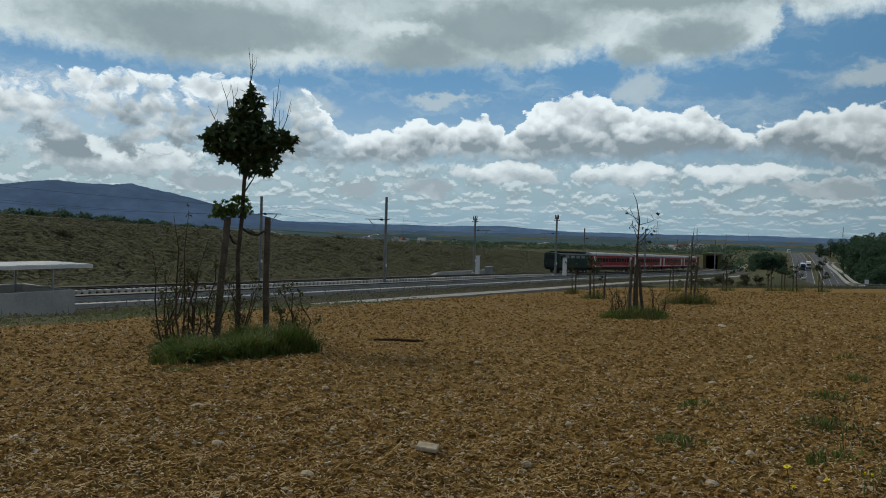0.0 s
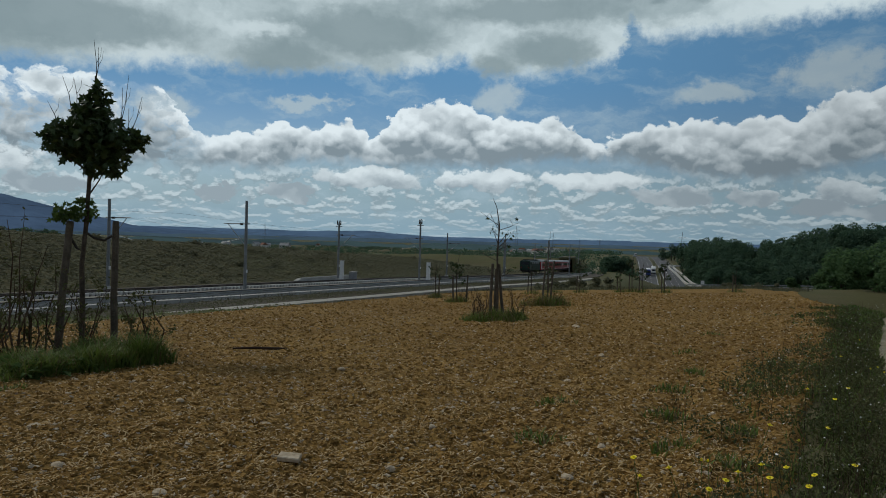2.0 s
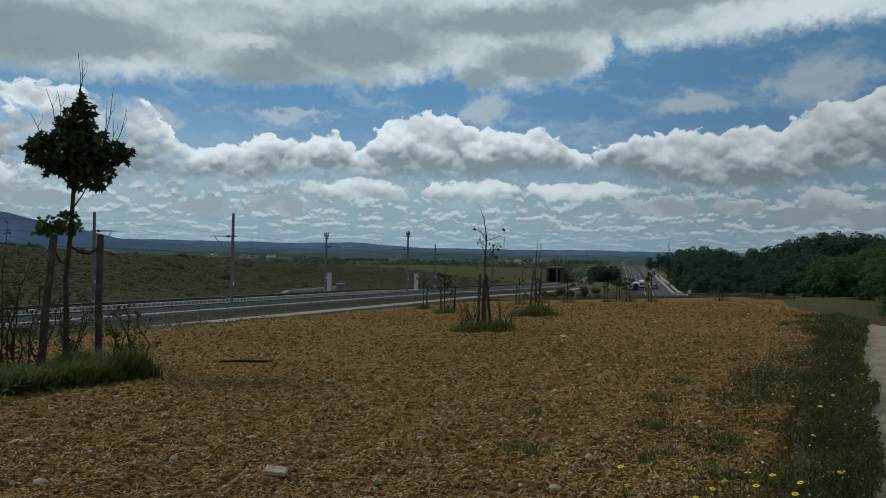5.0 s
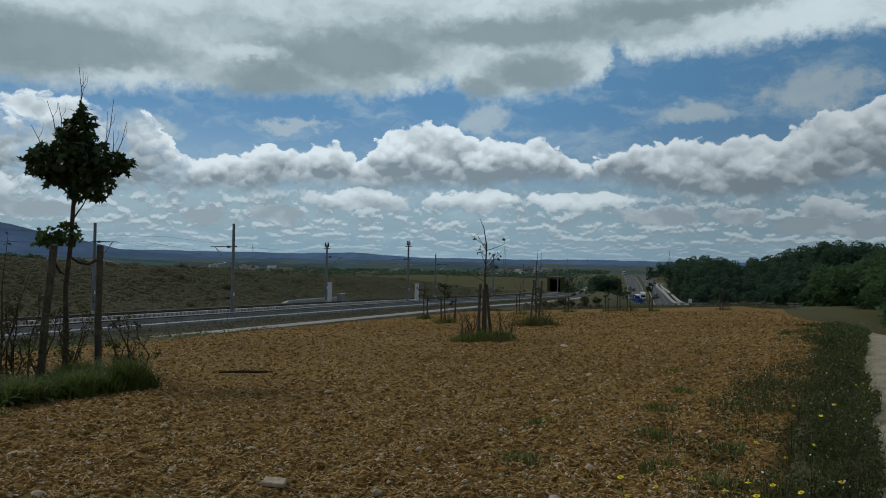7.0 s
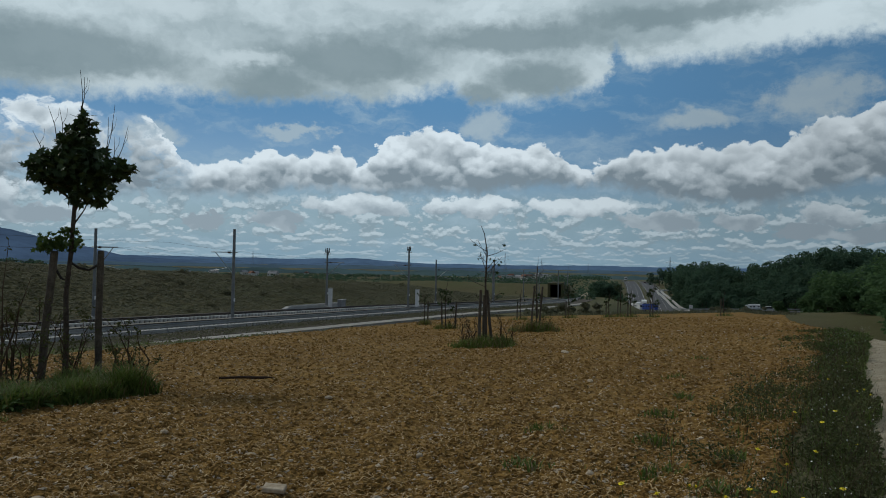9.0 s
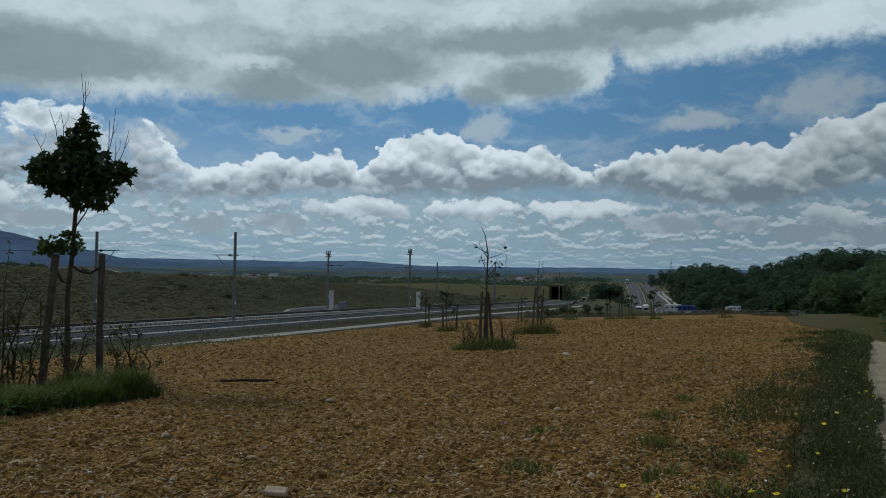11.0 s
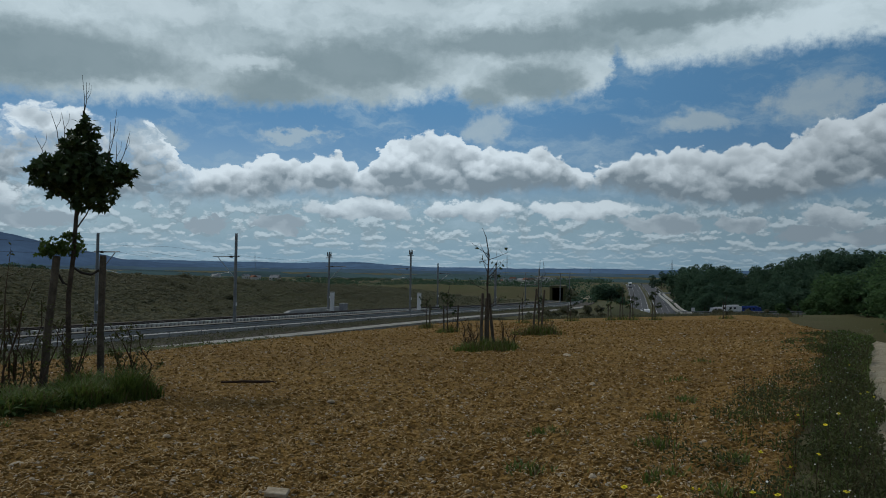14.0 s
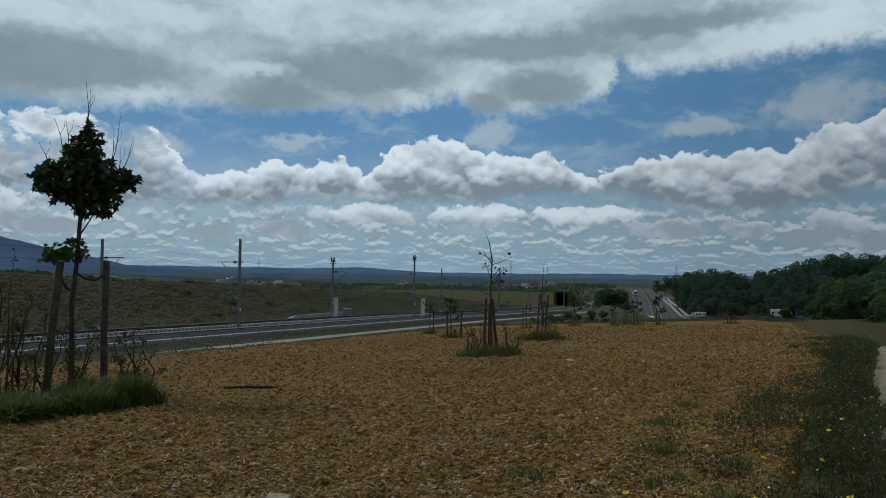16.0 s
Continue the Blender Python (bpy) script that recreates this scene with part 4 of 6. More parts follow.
def blades(name, xs, ys, zs, heights, widths, material_, parent=None, lean=0.35):
    """Grass: each blade a bent, tapered strip of two faces."""
    n = len(xs)
    ang, ln = RNG.random(n) * 2 * math.pi, lean * (0.4 + RNG.random(n)) * heights
    dx, dy = np.cos(ang), np.sin(ang)
    base = np.stack([xs, ys, zs], 1)
    side = np.stack([-dy, dx, 0 * dx], 1) * widths[:, None] * 0.5
    mid = base + np.stack([dx * ln * 0.3, dy * ln * 0.3, heights * 0.6], 1)
    tip = base + np.stack([dx * ln, dy * ln, heights], 1)
    verts = np.stack([base - side, base + side, mid + side * 0.7, mid - side * 0.7, tip], 1).reshape(-1, 3)
    k = np.arange(n)[:, None] * 5
    faces = (k + np.array([[0, 1, 2, 3]])).tolist() + (k + np.array([[3, 2, 4]])).tolist()
    return link_mesh(name, verts, faces, material_, parent)


def z_at(xs, ys):
    return np.where(in_field(xs, ys) > 0, field_z(xs, ys) + 0.02, land_z(xs, ys))


def tuft(at, rx, ry, count, tall, label, group="grass tufts", dry=0.25, turn=0.0):
    """A grass patch with an uneven edge, its blades in two colours."""
    root = thing("grass_tuft", (at[0], at[1], ground_z(at[0], at[1])), label, "grass", group)
    for name, mat_, share in (("green_grass", GRASS, 1 - dry), ("dry_grass", DRY_GRASS, dry)):
        n = int(count * share)
        r, a = np.sqrt(RNG.random(n)), RNG.random(n) * 2 * math.pi
        r = r * (0.8 + 0.25 * np.sin(a * 3 + at[0]) + 0.15 * np.sin(a * 7 + at[1]))
        lx, ly = rx * r * np.cos(a), ry * r * np.sin(a)
        c, s_ = math.cos(radians(turn)), math.sin(radians(turn))
        xs, ys = lx * c - ly * s_, lx * s_ + ly * c
        zs = z_at(xs + at[0], ys + at[1]) - root.location.z
        h = tall * (1.15 - 0.6 * r) * (0.5 + 0.7 * RNG.random(n))
        blades(name, xs, ys, zs, h, 0.012 + 0.012 * RNG.random(n), mat_, root, 0.7)["kind"] = "stuff"
    return root


def shrub(at, stems, tall, spread, leaves, label, leaf_mat=None, group="shrubs round the young trees"):
    """Bare upright stems with short side twigs and a few leaves left on them."""
    root = thing("shrub", (at[0], at[1], ground_z(at[0], at[1])), label, "shrub", group)
    tips = []
    for k in range(stems):
        a = RNG.random() * 2 * math.pi
        h = tall * (0.6 + 0.4 * RNG.random())
        b = Vector((math.cos(a), math.sin(a), 0)) * 0.12 * RNG.random()
        out = Vector((math.cos(a), math.sin(a), 0)) * spread * (0.2 + 1.1 * RNG.random())
        pts = [b + out * (i / 4) ** 1.5 + Vector((RNG.normal() * 0.05, RNG.normal() * 0.05, h * i / 4 - (0.08 if i == 0 else 0))) for i in range(5)]
        bm = bmesh.new()
        tube(bm, pts, [0.018, 0.016, 0.013, 0.009, 0.004], 5)
        for i in range(1, 5):
            for j in range(2):
                q = pts[i].lerp(pts[i - 1], RNG.random())
                d = Vector((RNG.normal(), RNG.normal(), 0.9)).normalized() * (0.10 + 0.30 * RNG.random())
                tube(bm, [q, q + d * 0.5, q + d + Vector((0, 0, 0.04))], [0.006, 0.004, 0.002], 4)
                tips += [q + d * t for t in (0.3, 0.6, 1.0)]
        part("stem", bm, DEAD_STEM, root)
    if leaves:
        idx = RNG.integers(0, len(tips), leaves)
        c = np.array([tips[i] for i in idx]) + RNG.normal(size=(leaves, 3)) * 0.03
        leaf_mesh("leaves", c, 0.035 + 0.05 * RNG.random(leaves), leaf_mat or WEED, BROAD, root, None, 0.5)
    return root


def stake(base, top, radius, parent):
    """A round tree stake with a chamfered head, slightly crooked."""
    b, t = Vector(base), Vector(top)
    bm = bmesh.new()
    pts = [b + (t - b) * k + Vector((0.008 * math.sin(9 * k), 0.006 * math.cos(7 * k), 0)) for k in (-0.06, 0.2, 0.45, 0.7, 0.985, 1.0)]
    tube(bm, pts, [radius * k for k in (1.05, 1.03, 1.0, 0.97, 0.95, 0.82)], 12)
    return part("stake", bm, STAKE_WOOD, parent, "weathered round wooden stake")


def strap(points, parent):
    bm = bmesh.new()
    tube(bm, points, [0.022] * len(points), 6)
    return part("tie", bm, STRAP, parent, "dark sagging tie between stake and trunk")


# the leafy young tree between two stakes
def leafy_tree():
    x0, y0 = -3.70, 13.3
    root = thing("young_tree", (x0, y0, ground_z(x0, y0)), "young maple with a dense dark green crown between two stakes", "tree", "young trees in the field")
    bm = bmesh.new()
    trunk = [(0, 0, -0.1), (0.0, 0.02, 0.8), (-0.02, 0, 1.6), (0.04, 0, 2.3), (0.07, 0, 3.0), (0.10, 0.02, 3.6), (0.14, 0, 4.3), (0.13, 0, 4.75)]
    tube(bm, trunk, [0.052, 0.044, 0.039, 0.036, 0.033, 0.026, 0.014, 0.008], 9)
    part("trunk", bm, BARK, root, "slender grey-brown trunk")
    lobes = [(0.20, 0, 4.50, 0.19, 0.2, 0.14), (0.17, 0, 4.34, 0.22, 0.22, 0.17), (0.09, 0, 4.18, 0.30, 0.30, 0.19), (0.10, 0, 3.98, 0.42, 0.40, 0.22),
             (0.13, 0, 3.78, 0.54, 0.48, 0.22), (-0.40, 0.0, 3.84, 0.26, 0.3, 0.15), (-0.53, 0.05, 3.76, 0.19, 0.2, 0.13), (-0.49, -0.05, 3.58, 0.18, 0.2, 0.11), (0.72, 0, 3.76, 0.28, 0.3, 0.13),
             (0.86, 0, 3.74, 0.17, 0.2, 0.09), (0.82, 0, 3.62, 0.17, 0.2, 0.09), (0.14, 0, 3.62, 0.66, 0.5, 0.20), (-0.18, 0, 3.48, 0.30, 0.3, 0.16), (0.26, 0, 3.42, 0.48, 0.42, 0.20),
             (0.34, -0.05, 3.22, 0.36, 0.3, 0.14)]
    for k, (bx, by, bz, rx, ry, rz) in enumerate(lobes[2:]):
        bm = bmesh.new()
        q = Vector((0.08, 0, bz - 0.45))
        tube(bm, [q, q.lerp(Vector((bx, by, bz)), 0.6) + Vector((0, 0, -0.03)), (bx, by, bz + 0.05)], [0.016, 0.011, 0.004], 6)
        part("limb", bm, BARK, root)
    pts = in_blobs(lobes, 1750, 0.45)
    nrm = unit(len(pts)) + np.array([0, 0, 0.5])
    nrm /= np.linalg.norm(nrm, axis=1)[:, None]
    leaf_mesh("crown", pts, 0.095 + 0.080 * RNG.random(len(pts)), MAPLE, MAPLE_LEAF, root, nrm, 0.5)
    for q, lean, ln in (((0.14, 0, 4.5), (-0.04, 0), 0.85), ((0.12, 0, 4.55), (0.05, 0), 0.68), ((-0.22, 0, 4.1), (-0.16, 0), 0.62), ((-0.18, 0.1, 4.15), (-0.05, 0), 0.55),
                        ((-0.42, 0, 3.82), (-0.2, 0.05), 0.48), ((0.5, 0, 3.75), (0.16, 0), 1.05), ((0.48, 0.1, 3.8), (0.06, 0), 0.8),
                        ((0.66, 0, 3.7), (0.22, 0), 0.75), ((0.62, 0, 3.7), (0.05, 0), 0.55)):
        bm = bmesh.new()
        a = Vector(q)
        b = a + Vector((lean[0], lean[1], ln))
        tube(bm, [a, a.lerp(b, 0.5) + Vector((0.03, 0, 0)), b], [0.008, 0.006, 0.003], 5)
        c = a.lerp(b, 0.55) + Vector((0.03, 0, 0))
        tube(bm, [c, c + Vector((0.06, 0, 0.12)), c + Vector((0.07, 0, 0.26))], [0.004, 0.003, 0.002], 4)
        part("bare_twig", bm, BARK, root)
    low = in_blobs([(-0.12, 0, 2.46, 0.40, 0.3, 0.19), (0.0, 0, 2.66, 0.16, 0.15, 0.07), (-0.36, 0, 2.40, 0.18, 0.15, 0.12)], 330, 0.3)
    leaf_mesh("low_shoot", low, 0.06 + 0.05 * RNG.random(len(low)), DOCK, MAPLE_LEAF, root, None, 0.3)["kind"] = "stuff"
    stake((-0.36, -0.1, 0), (-0.19, -0.1, 2.31), 0.062, root)
    stake((0.47, 0.15, 0), (0.47, 0.12, 2.33), 0.056, root)
    strap([(0.42, 0.12, 2.08), (0.30, 0.1, 2.00), (0.16, 0.05, 2.03), (0.04, 0.02, 2.12)], root)
    strap([(-0.20, 0.02, 2.02), (-0.11, 0.02, 1.86), (0.0, 0.02, 1.80)], root)
    return root


leafy_tree()
for (gx, gy), rx, ry, count, tall in (((-3.55, 10.75), 0.80, 0.50, 2300, 0.34), ((-3.95, 11.4), 0.55, 0.5, 900, 0.36), ((-3.0, 11.35), 0.60, 0.45, 1600, 0.40), ((-2.45, 11.9), 0.45, 0.38, 1400, 0.50), ((-3.3, 12.7), 0.8, 0.5, 1300, 0.42)):
    tuft((gx, gy), rx, ry, count, tall, "thick green grass mound round the young tree's stakes", dry=0.14, turn=38)


def dock(at, n, reach):
    root = thing("dock_plant", (at[0], at[1], ground_z(at[0], at[1])), "broad-leaved green weed low in the grass", "weed", "weeds round the tree")
    a = RNG.random(n) * 2 * math.pi
    c = np.stack([0.1 * np.cos(a), 0.1 * np.sin(a), 0.08 + 0.15 * RNG.random(n)], 1)
    nrm = np.stack([-0.5 * np.cos(a), -0.5 * np.sin(a), np.ones(n)], 1)
    nrm += RNG.normal(size=(n, 3)) * 0.25
    nrm /= np.linalg.norm(nrm, axis=1)[:, None]
    leaf_mesh("leaves", c, reach * (0.6 + 0.6 * RNG.random(n)), DOCK, BROAD, root, nrm)
    return root


for q in ((-3.55, 11.2), (-3.2, 11.5), (-3.85, 11.6), (-3.0, 12.0), (-3.4, 11.9), (-2.6, 12.5), (-4.1, 11.3), (-4.3, 11.9), (-3.7, 10.95), (-3.3, 11.1), (-3.05, 11.45), (-2.8, 11.9), (-3.5, 10.75)):
    dock((q[0], q[1] - 0.4), 22, 0.21)
for q, n, h in (((-4.85, 12.9), 3, 1.55), ((-4.5, 12.7), 4, 1.70), ((-4.25, 12.9), 3, 1.2), ((-4.0, 12.7), 3, 1.0), ((-3.45, 12.9), 3, 1.1),
                ((-2.95, 13.6), 2, 0.95), ((-2.6, 13.8), 3, 1.05), ((-3.75, 13.5), 2, 1.2), ((-4.95, 13.3), 3, 1.2)):
    shrub(q, n, h * (1.35 if q[0] < -4 else 1.15), 0.38, 220, "bare dark upright shrub stems with a few small leaves")


def bare_tree(at, h, crook, stakes, label, twigs=12, leaves=14, radius=0.04):
    """A thin young tree, nearly leafless, tied to its stakes."""
    root = thing("young_tree", (at[0], at[1], ground_z(at[0], at[1])), label, "tree", "young trees in the field")
    bm = bmesh.new()
    tr = [Vector((0, 0, -0.1)), Vector((-0.03, 0, h * 0.3)), Vector((-0.06, 0, h * 0.55)), Vector((-0.02, 0, h * 0.78)), Vector((crook * 0.5, 0, h * 0.93)), Vector((crook, 0, h))]
    tube(bm, tr, [radius, radius * 0.9, radius * 0.7, radius * 0.5, radius * 0.3, radius * 0.12], 8)
    part("trunk", bm, BARK, root)
    tips = []
    for k in range(twigs):
        q = tr[2].lerp(tr[3], RNG.random()) if k % 3 else tr[1].lerp(tr[2], RNG.random())
        a = RNG.random() * 2 * math.pi
        d = Vector((math.cos(a), math.sin(a) * 0.6, 0.35 + 0.5 * RNG.random())) * (h * (0.10 + 0.10 * RNG.random()))
        bm = bmesh.new()
        tube(bm, [q, q + d * 0.5 - Vector((0, 0, 0.02)), q + d], [0.012, 0.008, 0.003], 5)
        for j in range(2):
            c = q + d * (0.4 + 0.3 * j)
            tube(bm, [c, c + Vector((RNG.normal() * 0.1, RNG.normal() * 0.1, 0.16))], [0.005, 0.002], 4)
        part("twig", bm, BARK, root)
        tips += [q + d, q + d * 0.7]
    if leaves:
        idx = RNG.integers(0, len(tips), leaves)
        c = np.array([tips[i] for i in idx]) + RNG.normal(size=(leaves, 3)) * 0.05
        leaf_mesh("leaves", c, 0.08 + 0.07 * RNG.random(leaves), MAPLE, MAPLE_LEAF, root, None, 0.5)
    for (bx, by), (tx, ty, tz) in stakes:
        stake((bx, by, 0), (tx, ty, tz), 0.046, root)
    return root


bare_tree((5.7, 21.64), 3.72, -0.24, (((-0.24, 0), (-0.2, 0, 1.76)), ((0.2, 0.1), (0.02, 0.1, 1.75)), ((0.0, 0.35), (0.0, 0.3, 1.6))),
          "nearly leafless young tree tied between rough stakes", 14, 26)
tuft((5.7, 21.5), 1.15, 0.7, 1200, 0.42, "green grass patch round a young tree's stakes", dry=0.3)
tuft((5.0, 21.2), 0.45, 0.3, 260, 0.3, "green grass patch round a young tree's stakes", dry=0.1)
for q, n, h in (((6.25, 21.7), 3, 1.15), ((5.2, 21.7), 3, 0.95), ((6.55, 21.9), 2, 0.7), ((5.35, 22.0), 3, 1.1), ((5.0, 21.9), 2, 0.8)):
    shrub(q, n, h, 0.2, 40, "reddish brown withered shrub stems beside the stakes", DRY_GRASS)
bare_tree((10.95, 32.53), 3.5, 0.02, (((-0.30, 0), (-0.14, 0, 2.15)), ((0.12, 0.1), (0.28, 0.1, 2.1))),
          "thin leafless sapling between two leaning stakes", 6, 4, 0.03)
tuft((10.9, 32.4), 1.35, 0.8, 900, 0.6, "yellow-green grass patch round two leaning stakes", dry=0.45)
shrub((11.4, 32.6), 3, 1.0, 0.2, 14, "bare dark shrub stems in a grass patch")
bare_tree((7.82, 38.07), 2.6, 0.1, (((-0.2, 0), (-0.25, 0, 1.5)), ((0.5, 0), (0.55, 0, 1.5))), "small thin-leaved young tree between two short stakes", 12, 160, 0.035)
tuft((7.8, 38.0), 0.8, 0.5, 320, 0.45, "green grass patch round short stakes")
shrub((8.1, 38.2), 4, 1.1, 0.3, 20, "bare dark shrub stems in a grass patch")
bare_tree((8.3, 47.2), 2.4, 0.0, (((0.2, 0), (0.2, 0, 1.6)),), "thin young tree beside one stake near the field's edge", 8, 50, 0.035)
tuft((8.3, 47.1), 0.7, 0.4, 260, 0.5, "dry grass patch round a single stake", dry=0.5)
for (x, y), h, lv, tw in (((17.9, 57.3), 2.6, 40, 8), ((23.4, 60.9), 3.2, 420, 18), ((27.2, 61.1), 2.3, 150, 9), ((29.0, 62.6), 3.4, 260, 10),
                          ((28.6, 59.7), 2.6, 200, 10), ((29.9, 58.2), 2.9, 320, 12), ((36.4, 58.0), 2.2, 20, 5), ((21.2, 62.0), 2.6, 200, 10)):
    bare_tree((x, y), h, 0.1, (((-0.3, 0), (-0.28, 0, 1.5)),), "small dark sapling with sparse leaves at the field's far edge", tw, lv, 0.045)
    tuft((x, y - 0.1), 1.0, 0.5, 200, 0.45, "low grass patch at the foot of a sapling", dry=0.3)


# weeds along the lane, thickest near the lane's edge
def lane_point(s, q):
    """s metres along the lane's left edge, q metres to the left of it."""
    return s * 0.6561 - q * 0.7547, s * 0.7547 + q * 0.6561


def verge_spots(n, s0, s1, q0, q1, power=1.6):
    s = s0 + (s1 - s0) * RNG.random(n) ** power
    reach = q1 + 0.012 * s
    q = q0 + (reach - q0) * np.abs(RNG.random(n) ** 1.25)
    return lane_point(s, q)


def verge():
    """Wild herbs thick along the lane and thinning out unevenly over the field's edge."""
    def spots_(n, far, power, spread=0.70):
        s = 2.7 + (far - 2.7) * RNG.random(n) ** power
        x0, y0 = lane_point(s, 0)
        reach = (spread + 0.020 * np.minimum(s, 24)) * (1.0 + 0.8 * octaves(x0, y0, 0.42, 3, 6.0))
        q = -0.05 + 0.20 * octaves(x0, y0, 0.9, 3, 2.0) + np.abs(RNG.normal(size=n)) * reach
        x, y = lane_point(s, q)
        clump = 0.5 + 0.5 * octaves(x, y, 1.5, 3, 5.0)
        keep = (q < 2.4 * reach + 0.2) & (RNG.random(n) < np.clip((clump - 0.30) * 2.4 - 0.35 * q / reach + 0.25, 0.0, 1))
        return x[keep], y[keep], clump[keep], (q / reach)[keep], s[keep]
    x, y, k, q, s = spots_(15000, 34, 1.2)
    h = (0.08 + 0.24 * RNG.random(len(x)) ** 1.5) * (1.1 - 0.3 * np.clip(q, 0, 2))
    tagged(blades("verge_grass", x, y, z_at(x, y) - 0.02, h, (0.004 + 0.005 * RNG.random(len(x))) * (1 + s / 20), GRASS, None, 0.8),
           "low green grass and weeds along the lane", "weeds", kind="stuff")
    x, y, k, q, s = spots_(11000, 34, 1.8)
    tagged(blades("dry_weed_stalks", x, y, z_at(x, y) - 0.02, 0.12 + 0.42 * RNG.random(len(x)) ** 1.8, 0.003 + 0.003 * RNG.random(len(x)), DEAD_STEM, None, 0.5),
           "thin dry brown weed stalks along the lane", "weeds", kind="stuff")
    x, y, k, q, s = spots_(125000, 34, 1.6)
    z = z_at(x, y) + 0.01 + (0.05 + 0.40 * k * np.clip(1.15 - 0.4 * q, 0.15, 1)) * np.clip(1.2 - s / 34, 0.5, 1) * RNG.random(len(x)) ** 1.2
    tagged(leaf_mesh("weed_foliage", np.stack([x, y, z], 1), (0.014 + 0.024 * RNG.random(len(x))) * (1 + s / 22), WEED, BROAD, None, upward(len(x), 0.6)),
           "small grey-green leaves of wild herbs beside the lane", "weeds", kind="stuff")
    x, y, k, q, s = spots_(12000, 34, 0.8, 0.5)
    z = z_at(x, y) + 0.01 + (0.05 + 0.20 * k) * np.clip(s / 9, 0.3, 1) * RNG.random(len(x))
    tagged(leaf_mesh("fresh_weed_foliage", np.stack([x, y, z], 1), (0.02 + 0.03 * RNG.random(len(x))) * (1 + s / 22), DOCK, BROAD, None, upward(len(x), 0.8)),
           "fresh green leaves of weeds beside the lane", "weeds", kind="stuff")
    x, y, k, q, s = spots_(1300, 30, 1.5)
    z = z_at(x, y) + 0.12 + 0.4 * RNG.random(len(x))
    tagged(leaf_mesh("white_blossoms", np.stack([x, y, z], 1), 0.007 + 0.008 * RNG.random(len(x)), WHITE_PETAL, CLUMP, None),
           "tiny whitish seed heads among the weeds", "weeds", kind="stuff")


verge()


def flower_mesh():
    """A yellow composite flower: petals, a centre and a stem, the origin at the foot."""
    root = thing("wildflower", (0, 0, 0), "yellow wildflower on a thin green stem among weeds", "flower", "yellow flowers beside the lane")
    bm = bmesh.new()
    for k in range(13):
        a = 2 * math.pi * k / 13
        d, e = Vector((math.cos(a), math.sin(a), 0.18)), Vector((-math.sin(a), math.cos(a), 0))
        vs = [bm.verts.new(Vector((0, 0, 0.35)) + v) for v in (d * 0.004 - e * 0.002, d * 0.017 - e * 0.004, d * 0.021, d * 0.017 + e * 0.004, d * 0.004 + e * 0.002)]
        bm.faces.new(vs)
    part("petals", bm, YELLOW, root)
    bm = bmesh.new()
    tube(bm, [(0, 0, 0.345), (0, 0, 0.362)], [0.008, 0.006], 8)
    part("centre", bm, YELLOW, root, "deep yellow centre")
    bm = bmesh.new()
    tube(bm, [(0.03, 0, -0.03), (0.01, 0, 0.15), (0, 0, 0.35)], [0.003, 0.0025, 0.002], 5)
    part("stem", bm, GRASS, root)
    return root


FLOWER = flower_mesh()
spots = [lane_point(s, q) for s, q in ((4.55, 0.92), (4.7, 0.86), (4.5, 0.80), (4.9, 0.95), (4.35, 0.9), (5.6, 0.35), (5.0, 0.42), (4.9, 0.30), (5.1, 0.22), (6.3, 0.42),
                                       (5.4, 0.12), (4.8, 0.55), (4.6, 0.48), (7.6, 0.60), (8.2, 0.25), (9.6, 0.12), (9.7, 0.06), (9.9, 0.10), (4.3, 0.35), (4.25, 0.60),
                                       (5.8, 0.75), (6.8, 0.15), (7.3, 0.3), (4.45, 1.2), (4.4, 1.28), (12.5, 0.5), (14.0, 0.3))]
for k, (x, y) in enumerate(spots):
    m = pose(x, y, float(land_z(x, y)) + RNG.uniform(-0.12, 0.04), RNG.uniform(-14, 30), RNG.uniform(-20, 20), RNG.uniform(0, 360))
    if k == 0:
        FLOWER.matrix_basis = m
    else:
        copy_thing(FLOWER, m)


